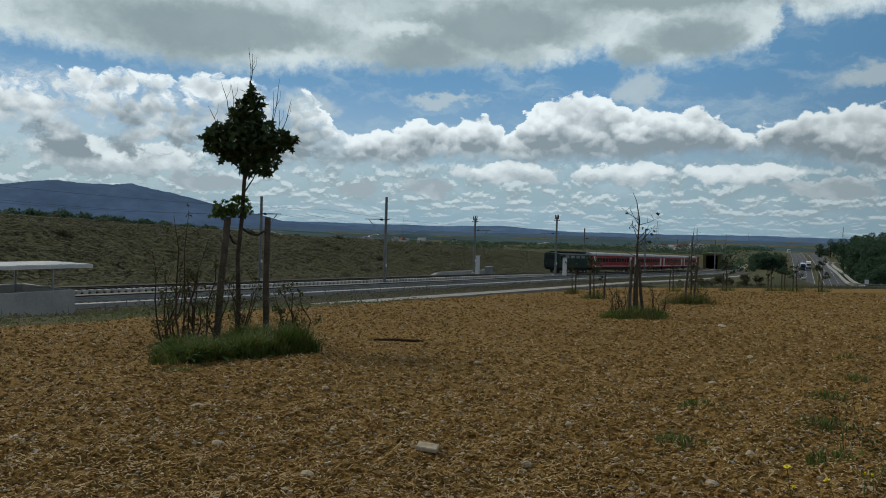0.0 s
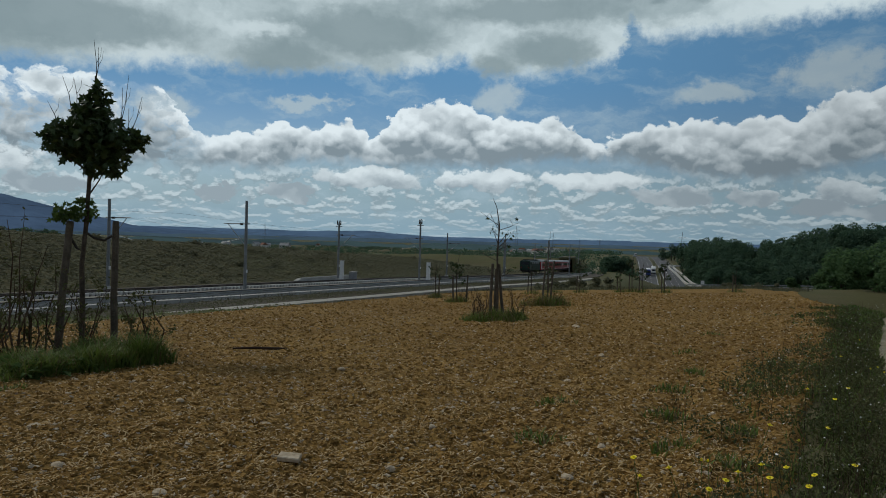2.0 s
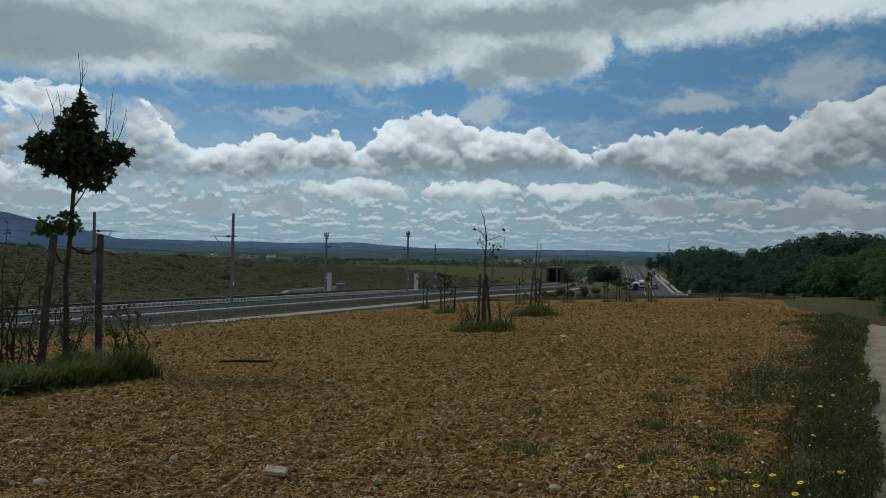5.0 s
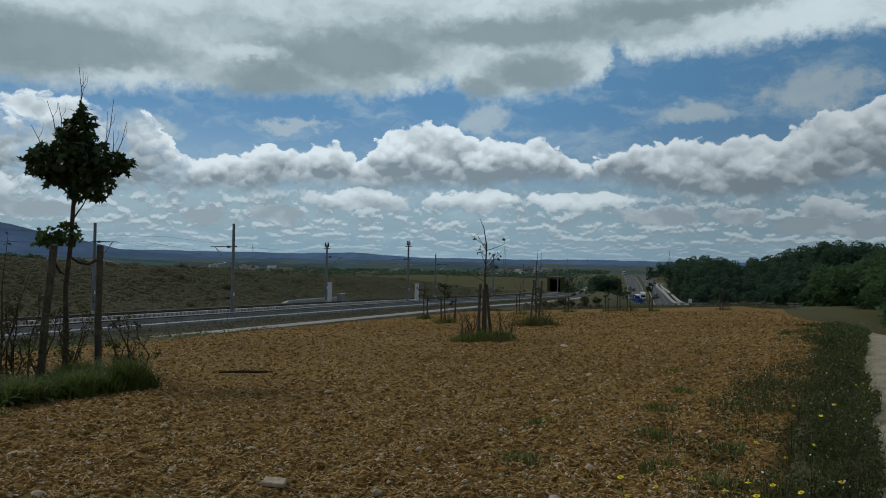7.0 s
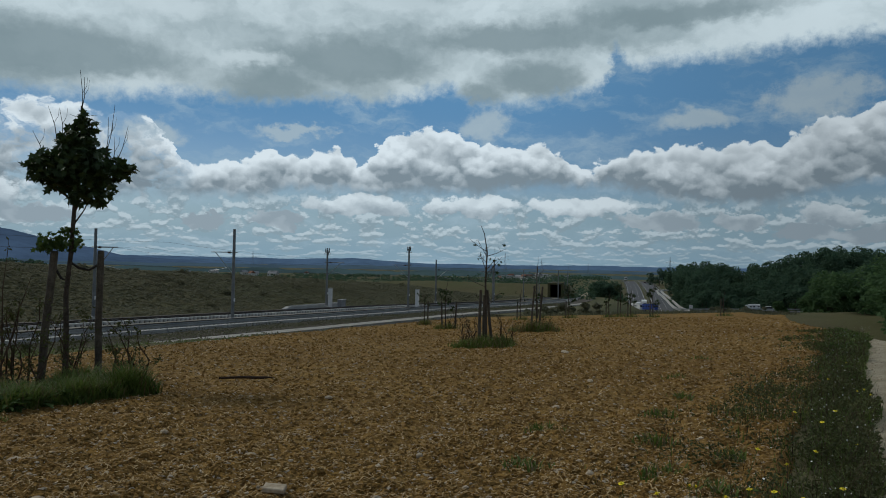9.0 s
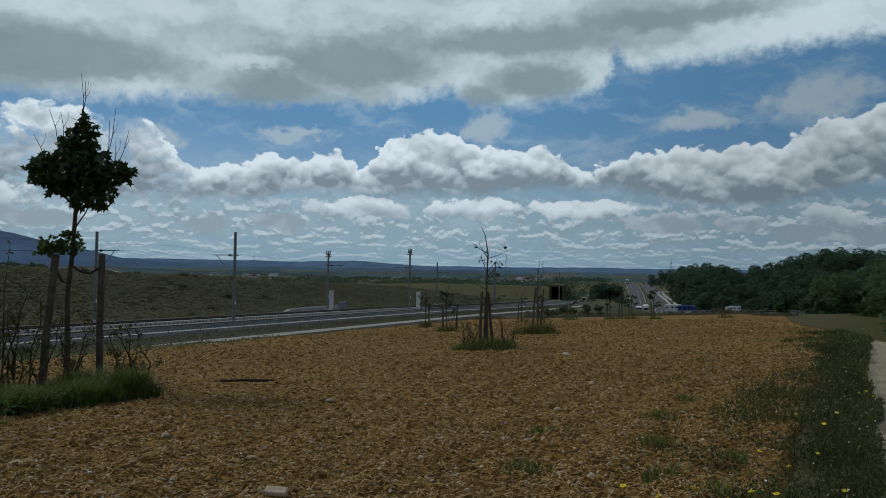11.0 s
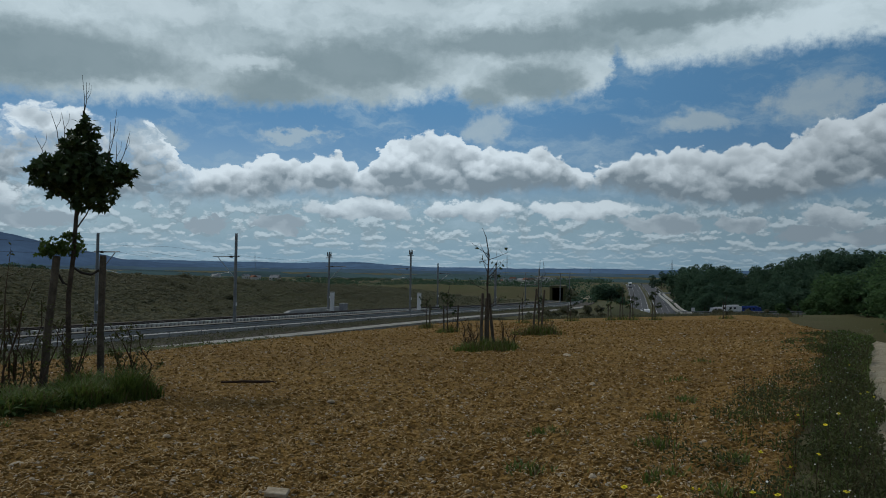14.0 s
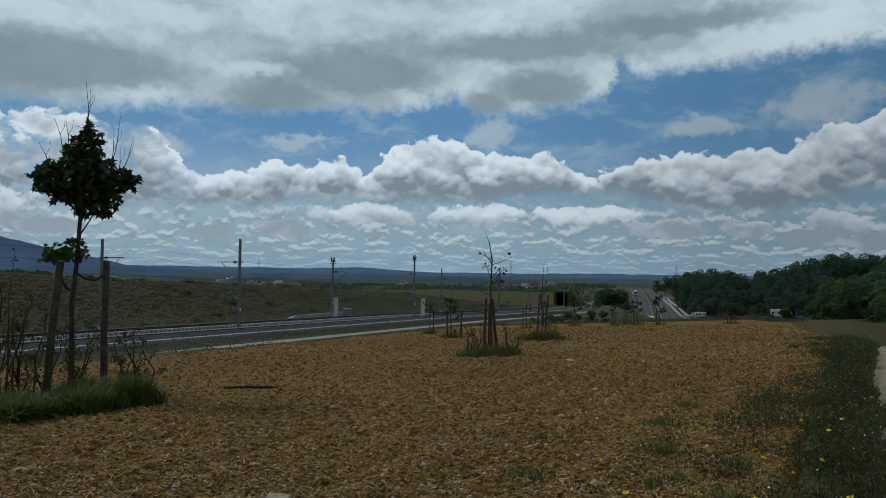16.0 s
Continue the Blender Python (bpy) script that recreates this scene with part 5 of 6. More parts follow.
# weeds in the strip between field and railway
def edge_weeds():
    n = 30000
    s = -8 + 110 * RNG.random(n) ** 1.1
    p = 16.0 + 0.17 * s + np.abs(RNG.normal(size=n)) * 3.4 * (0.35 + s / 60)
    x, y = U[0] * s + LEFT[0] * p, U[1] * s + LEFT[1] * p
    big = 0.5 + 0.5 * octaves(x, y, 0.30, 3, 8.0)
    keep = RNG.random(n) < 0.25 + big
    x, y, big = x[keep], y[keep], big[keep]
    tagged(blades("edge_grass", x, y, land_z(x, y) - 0.05, (0.06 + 0.30 * RNG.random(len(x)) ** 2) * (0.2 + 1.2 * big), 0.010 + 0.012 * RNG.random(len(x)), GRASS, None, 1.0),
           "low green grass along the field's edge", "grass", kind="stuff")
    n = 40000
    s = -8 + 120 * RNG.random(n)
    p = 17.5 + 0.17 * s + RNG.random(n) ** 1.3 * (23.0 - 0.17 * s)
    x, y = U[0] * s + LEFT[0] * p, U[1] * s + LEFT[1] * p
    lump = 0.5 + 0.5 * octaves(x, y, 0.26, 3, 9.0)
    z = land_z(x, y) + (0.06 + 1.5 * np.clip(lump - 0.42, 0, 1) ** 1.3) * RNG.random(n)
    tagged(leaf_mesh("dry_edge_weeds", np.stack([x, y, z], 1), 0.07 + 0.12 * RNG.random(n), SCRUB, BROAD, None, upward(n, 0.9)),
           "brown-green weeds between field and railway", "weeds", kind="stuff")
    n = 5000
    s = -8 + 120 * RNG.random(n)
    p = 18.5 + 0.17 * s + RNG.random(n) * (22.0 - 0.17 * s)
    x, y = U[0] * s + LEFT[0] * p, U[1] * s + LEFT[1] * p
    h = 0.25 + 1.5 * np.clip(0.5 + 0.5 * octaves(x, y, 0.26, 3, 9.0) - 0.38, 0, 1) * RNG.random(n)
    tagged(blades("edge_stalks", x, y, land_z(x, y) - 0.05, h, 0.012 + 0.012 * RNG.random(n), DEAD_STEM, None, 0.3),
           "dark withered weed stalks between field and railway", "weeds", kind="stuff")
    n = 26000
    s = -10 + 190 * RNG.random(n)
    p = 43.6 + 4.0 * RNG.random(n)
    q = p + bend(s)
    x, y = U[0] * s + LEFT[0] * q, U[1] * s + LEFT[1] * q
    z = rail_z(s) + (0.05 + 0.45 * np.clip(0.5 + 0.6 * octaves(x, y, 0.35, 3, 4.0), 0, 1)) * RNG.random(n)
    tagged(leaf_mesh("trackside_weeds", np.stack([x, y, z], 1), 0.08 + 0.14 * RNG.random(n), SCRUB, BROAD, None, upward(n, 1.2)),
           "low brown-green weeds along the crash barrier", "weeds", kind="stuff")
    # beyond the field's far side
    n = 6000
    x = 8 + 52 * RNG.random(n)
    y = 72.0 + 0.12 * x + np.abs(RNG.normal(size=n)) * 3.0
    h = (0.15 + 0.5 * RNG.random(n) ** 2) * (0.5 + 0.8 * (0.5 + 0.5 * octaves(x, y, 0.2, 2, 6.0)))
    tagged(blades("far_edge_weeds", x, y, land_z(x, y) - 0.05, h, 0.06 + 0.06 * RNG.random(n), SCRUB, None, 0.25),
           "low brown-green weeds along the field's far side", "weeds", kind="stuff")


edge_weeds()


# the overgrown bank behind the railway
def bank_scrub():
    n = 170000
    s = -110 + 400 * RNG.random(n)
    p = 70 + 62 * RNG.random(n) ** 0.9
    q = p + bend(s)
    x, y = U[0] * s + LEFT[0] * q, U[1] * s + LEFT[1] * q
    keep = (p > 71) & (p < 118 + 14 * octaves(s, s * 0, 0.05, 2))
    x, y = x[keep], y[keep]
    lump = 0.5 + 0.5 * octaves(x, y, 0.09, 3, 2.0)
    c = np.stack([x, y, land_z(x, y) + 0.03 + (0.05 + 1.1 * lump ** 3) * RNG.random(len(x))], 1)
    tagged(leaf_mesh("bank_scrub", c, 0.22 + 0.30 * RNG.random(len(c)), SCRUB, CLUMP, None, upward(len(c), 3.4)), "brown-green scrub covering the railway bank", "scrub", kind="stuff")
    blobs = []
    for k in range(260):
        s_, p_ = -60 + 300 * RNG.random(), 72 + 44 * RNG.random()
        q_ = p_ + float(bend(s_))
        qx, qy = U[0] * s_ + LEFT[0] * q_, U[1] * s_ + LEFT[1] * q_
        r = 0.25 + 0.55 * RNG.random() ** 2
        blobs.append((qx, qy, float(land_z(qx, qy)) + r * 0.6, r * 2.0, r * 1.4, r))
    c = in_blobs(blobs, 16000, 0.3)
    tagged(leaf_mesh("bank_bushes", c, 0.14 + 0.2 * RNG.random(len(c)), SCRUB, CLUMP, None, upward(len(c), 1.6)), "low brown-green bushes dotted over the railway bank", "bushes", kind="stuff")
    # taller dark bushes on the crest
    blobs = []
    for k in range(150):
        s_ = 20 + 80 * RNG.random() ** 1.3
        p_ = 116 + 18 * RNG.random()
        qx, qy = U[0] * s_ + LEFT[0] * p_, U[1] * s_ + LEFT[1] * p_
        r = (0.5 + 0.9 * RNG.random()) * (1.25 - 0.006 * s_)
        blobs.append((qx, qy, float(land_z(qx, qy)) + r * 0.7, r * 1.5, r * 1.2, r))
    c = in_blobs(blobs, 16000, 0.4)
    tagged(leaf_mesh("crest_bushes", c, 0.22 + 0.3 * RNG.random(len(c)), WOODS, CLUMP, None), "dark bushes along the crest of the bank", "bushes", kind="stuff")


bank_scrub()


# the wood on the hillside
def crest_dep(az):
    return np.interp(az, [26, 26.9, 28.3, 29.5, 30.9, 32.0, 33.2, 34.5, 36.5, 38.5, 39.9, 42.2, 47], [0.012, 0.004, -0.003, -0.009, -0.0108, -0.008, -0.003, -0.011, -0.022, -0.031, -0.034, -0.031, -0.04])


def wood():
    blobs, shafts = [], bmesh.new()
    rows = ((282, 0.45, 30.4), (300, 0.62, 30.0), (320, 0.8, 29.7), (345, 0.95, 29.5), (365, 1.0, 29.4), (470, 1.0, 28.5), (640, 1.0, 27.0))
    for dist, share, first in rows:
        for az in np.arange(first, 47 if dist < 400 else 33, 0.62 if dist < 400 else 0.45):
            a = az + RNG.uniform(-0.25, 0.25)
            d = dist + RNG.uniform(-8, 8)
            x, y = d * math.sin(radians(a)), d * math.cos(radians(a))
            g = float(land_z(x, y))
            top = EYE_Z - float(crest_dep(a)) * max(365, dist)
            t = g + max(4.0, (top - g)) * share * RNG.uniform(0.82, 1.03)
            h = t - g
            for k in range(6):
                r = RNG.uniform(0.12, 0.24) * h * 0.8 + 0.6
                zc = g + h * (0.22 + 0.62 * k / 5) + RNG.uniform(-0.5, 0.5)
                w = 1.0 - 0.55 * abs(k / 5 - 0.45)
                blobs.append((x + RNG.normal() * 1.4 * w, y + RNG.normal() * 1.2, min(zc, t - r * 0.8), r * 1.15 * w + 0.5, r * w + 0.5, r * 0.9))
            tube(shafts, [(x, y, g - 0.5), (x, y, g + h * 0.6)], [0.3, 0.15], 5)
    c = in_blobs(blobs, 260000, 0.7)
    tagged(leaf_mesh("woodland", c, 0.34 + 0.46 * RNG.random(len(c)), WOODS, CLUMP, None, upward(len(c), 1.1)), "dense dark green wood on the hillside", "woodland", kind="stuff")
    tagged(part("woodland_trunks", shafts, BARK), "brown trunks standing in the hillside wood", "woodland", kind="stuff")


wood()


def bush(x, y, w, h, count, mat_, label, group, leaf=0.28, name="bush", trunk=False):
    g = float(land_z(x, y))
    root = thing(name, (x, y, g), label, "tree" if trunk else "bush", group)
    blobs = []
    for k in range(11):
        r = h * RNG.uniform(0.16, 0.3)
        blobs.append((RNG.normal() * w * 0.36, RNG.normal() * w * 0.3, max(r * 0.6, h * ((0.18 if trunk else 0.02) + (0.66 if trunk else 0.82) * RNG.random()) - 0.1), r * 1.25, r * 1.1, r))
    c = in_blobs(blobs, count, 0.5)
    c[:, 2] = np.clip(c[:, 2], 0.0, h)
    leaf_mesh("crown", c, leaf * (0.6 + 0.8 * RNG.random(count)), mat_, CLUMP, root, upward(count, 1.1))
    bm = bmesh.new()
    for k in range(4 if not trunk else 1):
        o = RNG.normal(size=2) * (0.15 if not trunk else 0.0) * w * 0.3
        tube(bm, [(o[0], o[1], -0.3), (o[0] * 1.6, o[1] * 1.6, h * 0.35), (o[0] * 2.4, o[1] * 2.4, h * 0.62)], [0.05 * h * 0.4 + 0.03, 0.02 * h * 0.5 + 0.02, 0.015], 6)
    part("trunk" if trunk else "stems", bm, BARK, root)
    return root


for az, d, w, h in ((37.6, 150, 9, 2.6), (38.6, 140, 9, 4.2), (39.8, 125, 10, 5.6), (41.2, 112, 10, 6.4), (42.6, 100, 9, 6.6), (44.2, 92, 9, 6.6), (40.6, 150, 12, 8.0),
                    (46.0, 84, 9, 6.5), (43.4, 125, 10, 8.5), (41.6, 104, 6, 2.8), (43.6, 108, 7, 4.6), (39.0, 112, 6, 2.0)):
    bush(d * math.sin(radians(az)), d * math.cos(radians(az)), w, h, 3600, WOODS_LIGHT, "large light green bush beside the lane", "bushes beside the lane", 0.32)
for az, d, h in ((23.05, 372, 7.0), (23.3, 378, 8.4), (23.6, 380, 9.0), (23.9, 376, 8.8), (24.3, 378, 9.2), (24.6, 374, 8.2), (23.4, 366, 6.0), (23.95, 368, 6.5)):
    bush(d * math.sin(radians(az)), d * math.cos(radians(az)), 2.7, h, 1500, WOODS, "dark green tree in a clump beside the motorway", "clump of trees beside the motorway", 0.6, "tree", True)
for az, d, w, h in ((33.6, 250, 5, 2.2), (32.4, 252, 7, 2.0), (33.0, 108, 3.5, 1.1), (34.2, 112, 3, 1.2), (31.9, 100, 3, 0.9), (22.3, 92, 4, 1.6), (20.9, 100, 4, 1.6), (19.6, 96, 4, 1.8),
                    (24.6, 300, 7, 3.0), (21.8, 280, 7, 3.0), (20.8, 250, 6, 2.6), (22.6, 300, 6, 3.4)):
    bush(d * math.sin(radians(az)), d * math.cos(radians(az)), w, h, 420, WOODS if d > 200 else SCRUB, "low dark bush below the field's edge", "bushes below the field", 0.35)


# ---- stones, clods and straw on the field ----
def scatter(n, r0, r1, power=1.0, az0=-33.0, az1=44.0):
    """Spots on the field, evenly over the view's sector, thinning out with distance."""
    a = np.radians(az0 + (az1 - az0) * RNG.random(n))
    r = r0 * (r1 / r0) ** (RNG.random(n) ** power)
    x, y = r * np.sin(a), r * np.cos(a)
    keep = in_field(x, y) > 0.15
    return x[keep], y[keep], r[keep]




def lumps(name, x, y, size, material_, label, flat=0.55, sink=0.25, ground=None):
    """Angular lumps lying on the soil: a rough eight-cornered solid each, joined into one."""
    base = np.array([(-1, -0.8, -0.6), (0.9, -1, -0.6), (1, 0.8, -0.6), (-0.8, 1, -0.6), (-0.7, -0.6, 0.6), (0.6, -0.7, 0.7), (0.7, 0.6, 0.5), (-0.6, 0.6, 0.7)]) * 0.5
    n = len(x)
    v = base[None] * (1 + 0.35 * RNG.normal(size=(n, 8, 3))) * np.array([1, 0.75, flat])
    ang = RNG.random(n) * 2 * math.pi
    c, s_ = np.cos(ang)[:, None], np.sin(ang)[:, None]
    vx, vy = v[..., 0] * c - v[..., 1] * s_, v[..., 0] * s_ + v[..., 1] * c
    tilt = RNG.normal(size=(n, 1)) * 0.25
    vz = v[..., 2] + vx * tilt
    z = (ground or field_shape)(x, y)
    out = np.stack([x[:, None] + vx * size[:, None], y[:, None] + vy * size[:, None], z[:, None] + (vz + sink * flat) * size[:, None]], 2)
    quads = np.array([(0, 3, 2, 1), (4, 5, 6, 7), (0, 1, 5, 4), (1, 2, 6, 5), (2, 3, 7, 6), (3, 0, 4, 7)])
    faces = (np.arange(n)[:, None, None] * 8 + quads[None]).reshape(-1, 4)
    return tagged(link_mesh(name, out.reshape(-1, 3), faces.tolist(), material_), label, "stones" if "stone" in name else "soil", kind="stuff")


x, y, r = scatter(95000, 3.2, 62, 1.15)
lumps("soil_clods", x, y, (0.012 + 0.042 * RNG.random(len(x)) ** 2.4) * (0.8 + r / 30), CLOD, "small brown clods of earth on the tilled field", 0.7)
x, y, r = scatter(30000, 3.2, 60)
lumps("field_stones", x, y, (0.010 + 0.040 * RNG.random(len(x)) ** 3) * (0.8 + r / 40), STONE, "pale limestone chips scattered over the field", 0.5)


def straw():
    x, y, r = scatter(38000, 3.2, 30)
    n = len(x)
    a, ln = RNG.random(n) * 2 * math.pi, (0.008 + 0.030 * RNG.random(n) ** 1.6) * (0.8 + r / 26)
    w = (0.0018 + 0.0024 * RNG.random(n)) * (0.8 + r / 10)
    z = field_shape(x, y) + 0.012 + 0.014 * RNG.random(n)
    d = np.stack([np.cos(a), np.sin(a), RNG.normal(size=n) * 0.22], 1) * ln[:, None]
    e = np.stack([-np.sin(a), np.cos(a), np.zeros(n)], 1) * w[:, None]
    up = np.stack([np.zeros(n), np.zeros(n), 0.12 * ln], 1)
    c = np.stack([x, y, z], 1)
    verts = np.stack([c - d - e, c - d + e, c + e + up, c - e + up, c + d * 0.95 + e, c + d * 0.95 - e], 1).reshape(-1, 3)
    k = np.arange(n)[:, None] * 6
    faces = (k + np.array([[0, 1, 2, 3]])).tolist() + (k + np.array([[3, 2, 4, 5]])).tolist()
    tagged(link_mesh("straw", verts, faces, STRAW), "short bits of pale straw lying on the tilled soil", "straw", kind="stuff")


straw()


def stone(x, y, size, label, turn=0.0):
    bm = bmesh.new()
    bmesh.ops.create_icosphere(bm, subdivisions=2, radius=0.5)
    for v in bm.verts:
        k = 1 + 0.22 * noise.noise(v.co * 2.3 + Vector((x * 7, y * 3, 0)))
        v.co = Vector((v.co.x * size[0] * k, v.co.y * size[1] * k, max(v.co.z, -0.3) * size[2] * k))
    me = bpy.data.meshes.new("stone")
    bm.to_mesh(me)
    bm.free()
    me.materials.append(STONE)
    ob = new("stone", me)
    ob.matrix_basis = pose(x, y, float(field_shape(np.array(x), np.array(y))) + size[2] * 0.25, 0, 0, turn)
    return tagged(ob, label, "stone", "stones on the field")


for x, y, w, h in ((-1.77, 5.77, 0.11, 0.05), (2.29, 5.46, 0.10, 0.05), (6.98, 18.42, 0.30, 0.10), (-0.9, 4.9, 0.12, 0.06), (1.1, 6.4, 0.09, 0.05), (0.6, 5.2, 0.08, 0.06),
                   (-2.4, 7.2, 0.13, 0.06), (3.3, 9.0, 0.14, 0.06), (-1.3, 8.2, 0.1, 0.05), (12.5, 24.0, 0.18, 0.09), (9.5, 17.5, 0.12, 0.06), (4.8, 11.5, 0.14, 0.07), (0.5, 10.5, 0.12, 0.06),
                   (1.75, 4.75, 0.1, 0.05), (-0.35, 6.9, 0.12, 0.05), (15.4, 27.5, 0.16, 0.08)):
    stone(x, y, (w, w * 0.7, h), "pale rounded limestone lying on tilled soil", RNG.uniform(0, 180))


def flat_slab():
    bm = bmesh.new()
    box(bm, (0.165, 0.10, 0.035), None, 0.006)
    ob = part("stone_slab", bm, STONE)
    ob.matrix_basis = pose(-0.11, 5.56, float(field_shape(np.array(-0.11), np.array(5.56))) + 0.035, 9, 3, -14)
    tagged(ob, "flat grey broken slab lying on tilled soil", "stone")


flat_slab()


def fallen_stake():
    bm = bmesh.new()
    tube(bm, [(-0.47, 0, 0), (-0.1, 0.01, 0.012), (0.3, 0, 0.006), (0.47, 0, 0)], [0.018, 0.023, 0.024, 0.023], 8)
    ob = part("fallen_stake", bm, WOOD_DARK)
    ob.matrix_basis = pose(-0.80, 13.6, float(field_z(-0.80, 13.6)) + 0.085, 0, 0, -4)
    tagged(ob, "dark wooden stake lying flat on the field", "stake")


fallen_stake()


# scattered weeds that came up in the field
for x, y in ((1.9, 5.9), (2.6, 7.4), (3.4, 6.6), (2.9, 5.4), (4.2, 8.0), (5.2, 9.3), (6.4, 11.6), (-3.4, 9.5), (3.0, 4.9), (3.7, 5.8), (8.8, 15.0)):
    tuft((x, y), 0.28, 0.2, 90, 0.13, "small sprouting weed in the tilled soil", "weeds in the field", 0.2)


# ---- the lane ----
lane_line = []
for s in 0.8 * 1.02 ** np.arange(0, 190):
    x, y = lane_point(s, 0)
    if s < 34:
        lane_line.append((Vector((x, y, 0)), (-0.7547, 0.6561)))
for s in (-2.0, -5.0, -10.0, -20.0, -40.0):
    lane_line.insert(0, (Vector(lane_point(s, 0) + (0,)), (-0.7547, 0.6561)))
offs = np.linspace(-3.1, 0.05, 14)
verts = []
for q, (nx, ny) in lane_line:
    for o in offs:
        wob = 0.16 * float(octaves(np.array(q.x), np.array(q.y), 1.3, 4)) if o > -0.5 or o < -2.8 else 0.0
        x, y = q.x + nx * (o + wob), q.y + ny * (o + wob)
        verts.append((x, y, float(land_z(x, y)) + 0.045 - 0.10 * max(0, abs(o + 1.52) - 1.45)))
xs, ys = [], []
for s, q in zip(3.0 + 26 * RNG.random(900) ** 1.6, -0.75 * RNG.random(900) ** 1.7):
    px, py = lane_point(s, q)
    xs.append(px)
    ys.append(py)
xs, ys = np.array(xs), np.array(ys)
lumps("lane_stones", xs, ys, 0.012 + 0.03 * RNG.random(len(xs)) ** 2, STONE, "loose stones along the lane's edge", 0.5, ground=lambda x, y: land_z(x, y) + 0.045)
tagged(link_mesh("lane", verts, grid_faces(len(lane_line), 14), PALE_GRAVEL), "pale gravel farm lane beside the field", "lane", kind="structure")


# ---- roads, traffic and settlement in the valley ----
CROSS = poly_line([far_point(24.6, 285, 0.0575), far_point(27.6, 262, 0.0552), far_point(30.5, 258, 0.0532), far_point(33.5, 258, 0.0512), far_point(36, 258, 0.0495), far_point(45, 262, 0.0450)], 6)
ribbon("road", CROSS, (-3.4, -3.4, 3.4, 3.4), (-5, 0.0, 0.0, -5), ASPHALT, "grey asphalt road crossing below the field", "road")
LEFT_TRACK = poly_line([far_point(25.0, 300, 0.0520), far_point(23.5, 320, 0.0475), far_point(22.0, 345, 0.0425), far_point(21.9, 385, 0.0385), far_point(22.6, 440, 0.0345), far_point(23.0, 480, 0.033)], 6)
ribbon("road", LEFT_TRACK, (-2.6, -2.6, 2.6, 2.6), (-1.5, 0.4, 0.4, -1.5), PALE_GRAVEL, "pale curving farm track beside the motorway", "road")
RIGHT_TRACK = poly_line([far_point(29.6, 268, 0.0525), far_point(28.9, 300, 0.0490), far_point(28.2, 360, 0.0380), far_point(27.6, 430, 0.0290), far_point(28.1, 450, 0.0275)], 6)
ribbon("road", RIGHT_TRACK, (-1.5, -1.5, -0.9, -0.9), (-0.6, 0.2, 0.2, -0.6), CONCRETE, "pale wheel track climbing beside the wood", "road")
ribbon("road", RIGHT_TRACK, (0.9, 0.9, 1.5, 1.5), (-0.6, 0.2, 0.2, -0.6), CONCRETE, "pale wheel track climbing beside the wood", "road")
guard_rail([Vector(q) + Vector((n_[0] * -4.0, n_[1] * -4.0, 0.25)) for q, n_ in CROSS if q.x > 125], "pale steel crash barrier along the road below the field")
for side in (-12.3, 12.3, 0.0):
    guard_rail([Vector(q) + Vector((n_[0] * side, n_[1] * side, 0.55)) for q, n_ in MOTORWAY], "grey steel crash barrier along the motorway", 12.0)


def lane_marks():
    """White broken lines and edge lines, lying on the carriageways."""
    bm = bmesh.new()
    for o, dash in ((1.9, False), (11.2, False), (-1.9, False), (-11.2, False), (5.0, True), (8.1, True), (-5.0, True), (-8.1, True)):
        for i, ((a, na), (b, nb)) in enumerate(zip(MOTORWAY, MOTORWAY[1:])):
            if dash and i % 2:
                continue
            vs = [bm.verts.new(Vector(q) + Vector((n_[0] * (o + k), n_[1] * (o + k), 0.506))) for q, n_, k in ((a, na, -0.07), (a, na, 0.07), (b, nb, 0.07), (b, nb, -0.07))]
            bm.faces.new(vs)
    tagged(part("lane_markings", bm, WHITE_PAINT), "white painted lane markings on the motorway", "road marking", kind="structure")


lane_marks()


def wheel_parts(parent, xs, y, r):
    for x in xs:
        for s in (-1, 1):
            bm = bmesh.new()
            out = bmesh.ops.create_cone(bm, cap_ends=True, segments=14, radius1=r, radius2=r, depth=0.24)
            bmesh.ops.transform(bm, matrix=pose(x, y * s, r, 90), verts=out["verts"])
            w = part("wheel", bm, TYRE, parent)
            bm = bmesh.new()
            out = bmesh.ops.create_cone(bm, cap_ends=True, segments=12, radius1=r * 0.6, radius2=r * 0.6, depth=0.26)
            bmesh.ops.transform(bm, matrix=pose(x, y * s, r, 90), verts=out["verts"])
            part("rim", bm, GALVANISED, w)


def car(paint, label):
    """A hatchback: a lower body, a glazed cabin, roof, lamps, wheels; it faces +x."""
    root = thing("car", (0, 0, 0), label, "car", "road traffic")
    bm = bmesh.new()
    box(bm, (4.3, 1.78, 0.62), pose(0, 0, 0.62), 0.14)
    part("body", bm, paint, root)
    bm = bmesh.new()
    vs = box(bm, (2.5, 1.6, 0.56), pose(-0.25, 0, 1.2))
    for v in vs:
        if v.co.z > 1.2:
            v.co.x = -0.25 + (v.co.x + 0.25) * 0.72
            v.co.y *= 0.86
    part("cabin_glass", bm, GLASS, root)
    bm = bmesh.new()
    box(bm, (1.75, 1.36, 0.06), pose(-0.25, 0, 1.5), 0.02)
    part("roof", bm, paint, root)
    for y in (-0.65, 0.65):
        bm = bmesh.new()
        box(bm, (0.06, 0.36, 0.16), pose(2.14, y, 0.76), 0.02)
        part("headlight", bm, WHITE_PAINT, root)
        bm = bmesh.new()
        box(bm, (0.06, 0.30, 0.18), pose(-2.14, y, 0.80), 0.02)
        part("rear_light", bm, RED_LAMP, root)
    wheel_parts(root, (-1.3, 1.35), 0.80, 0.32)
    return root


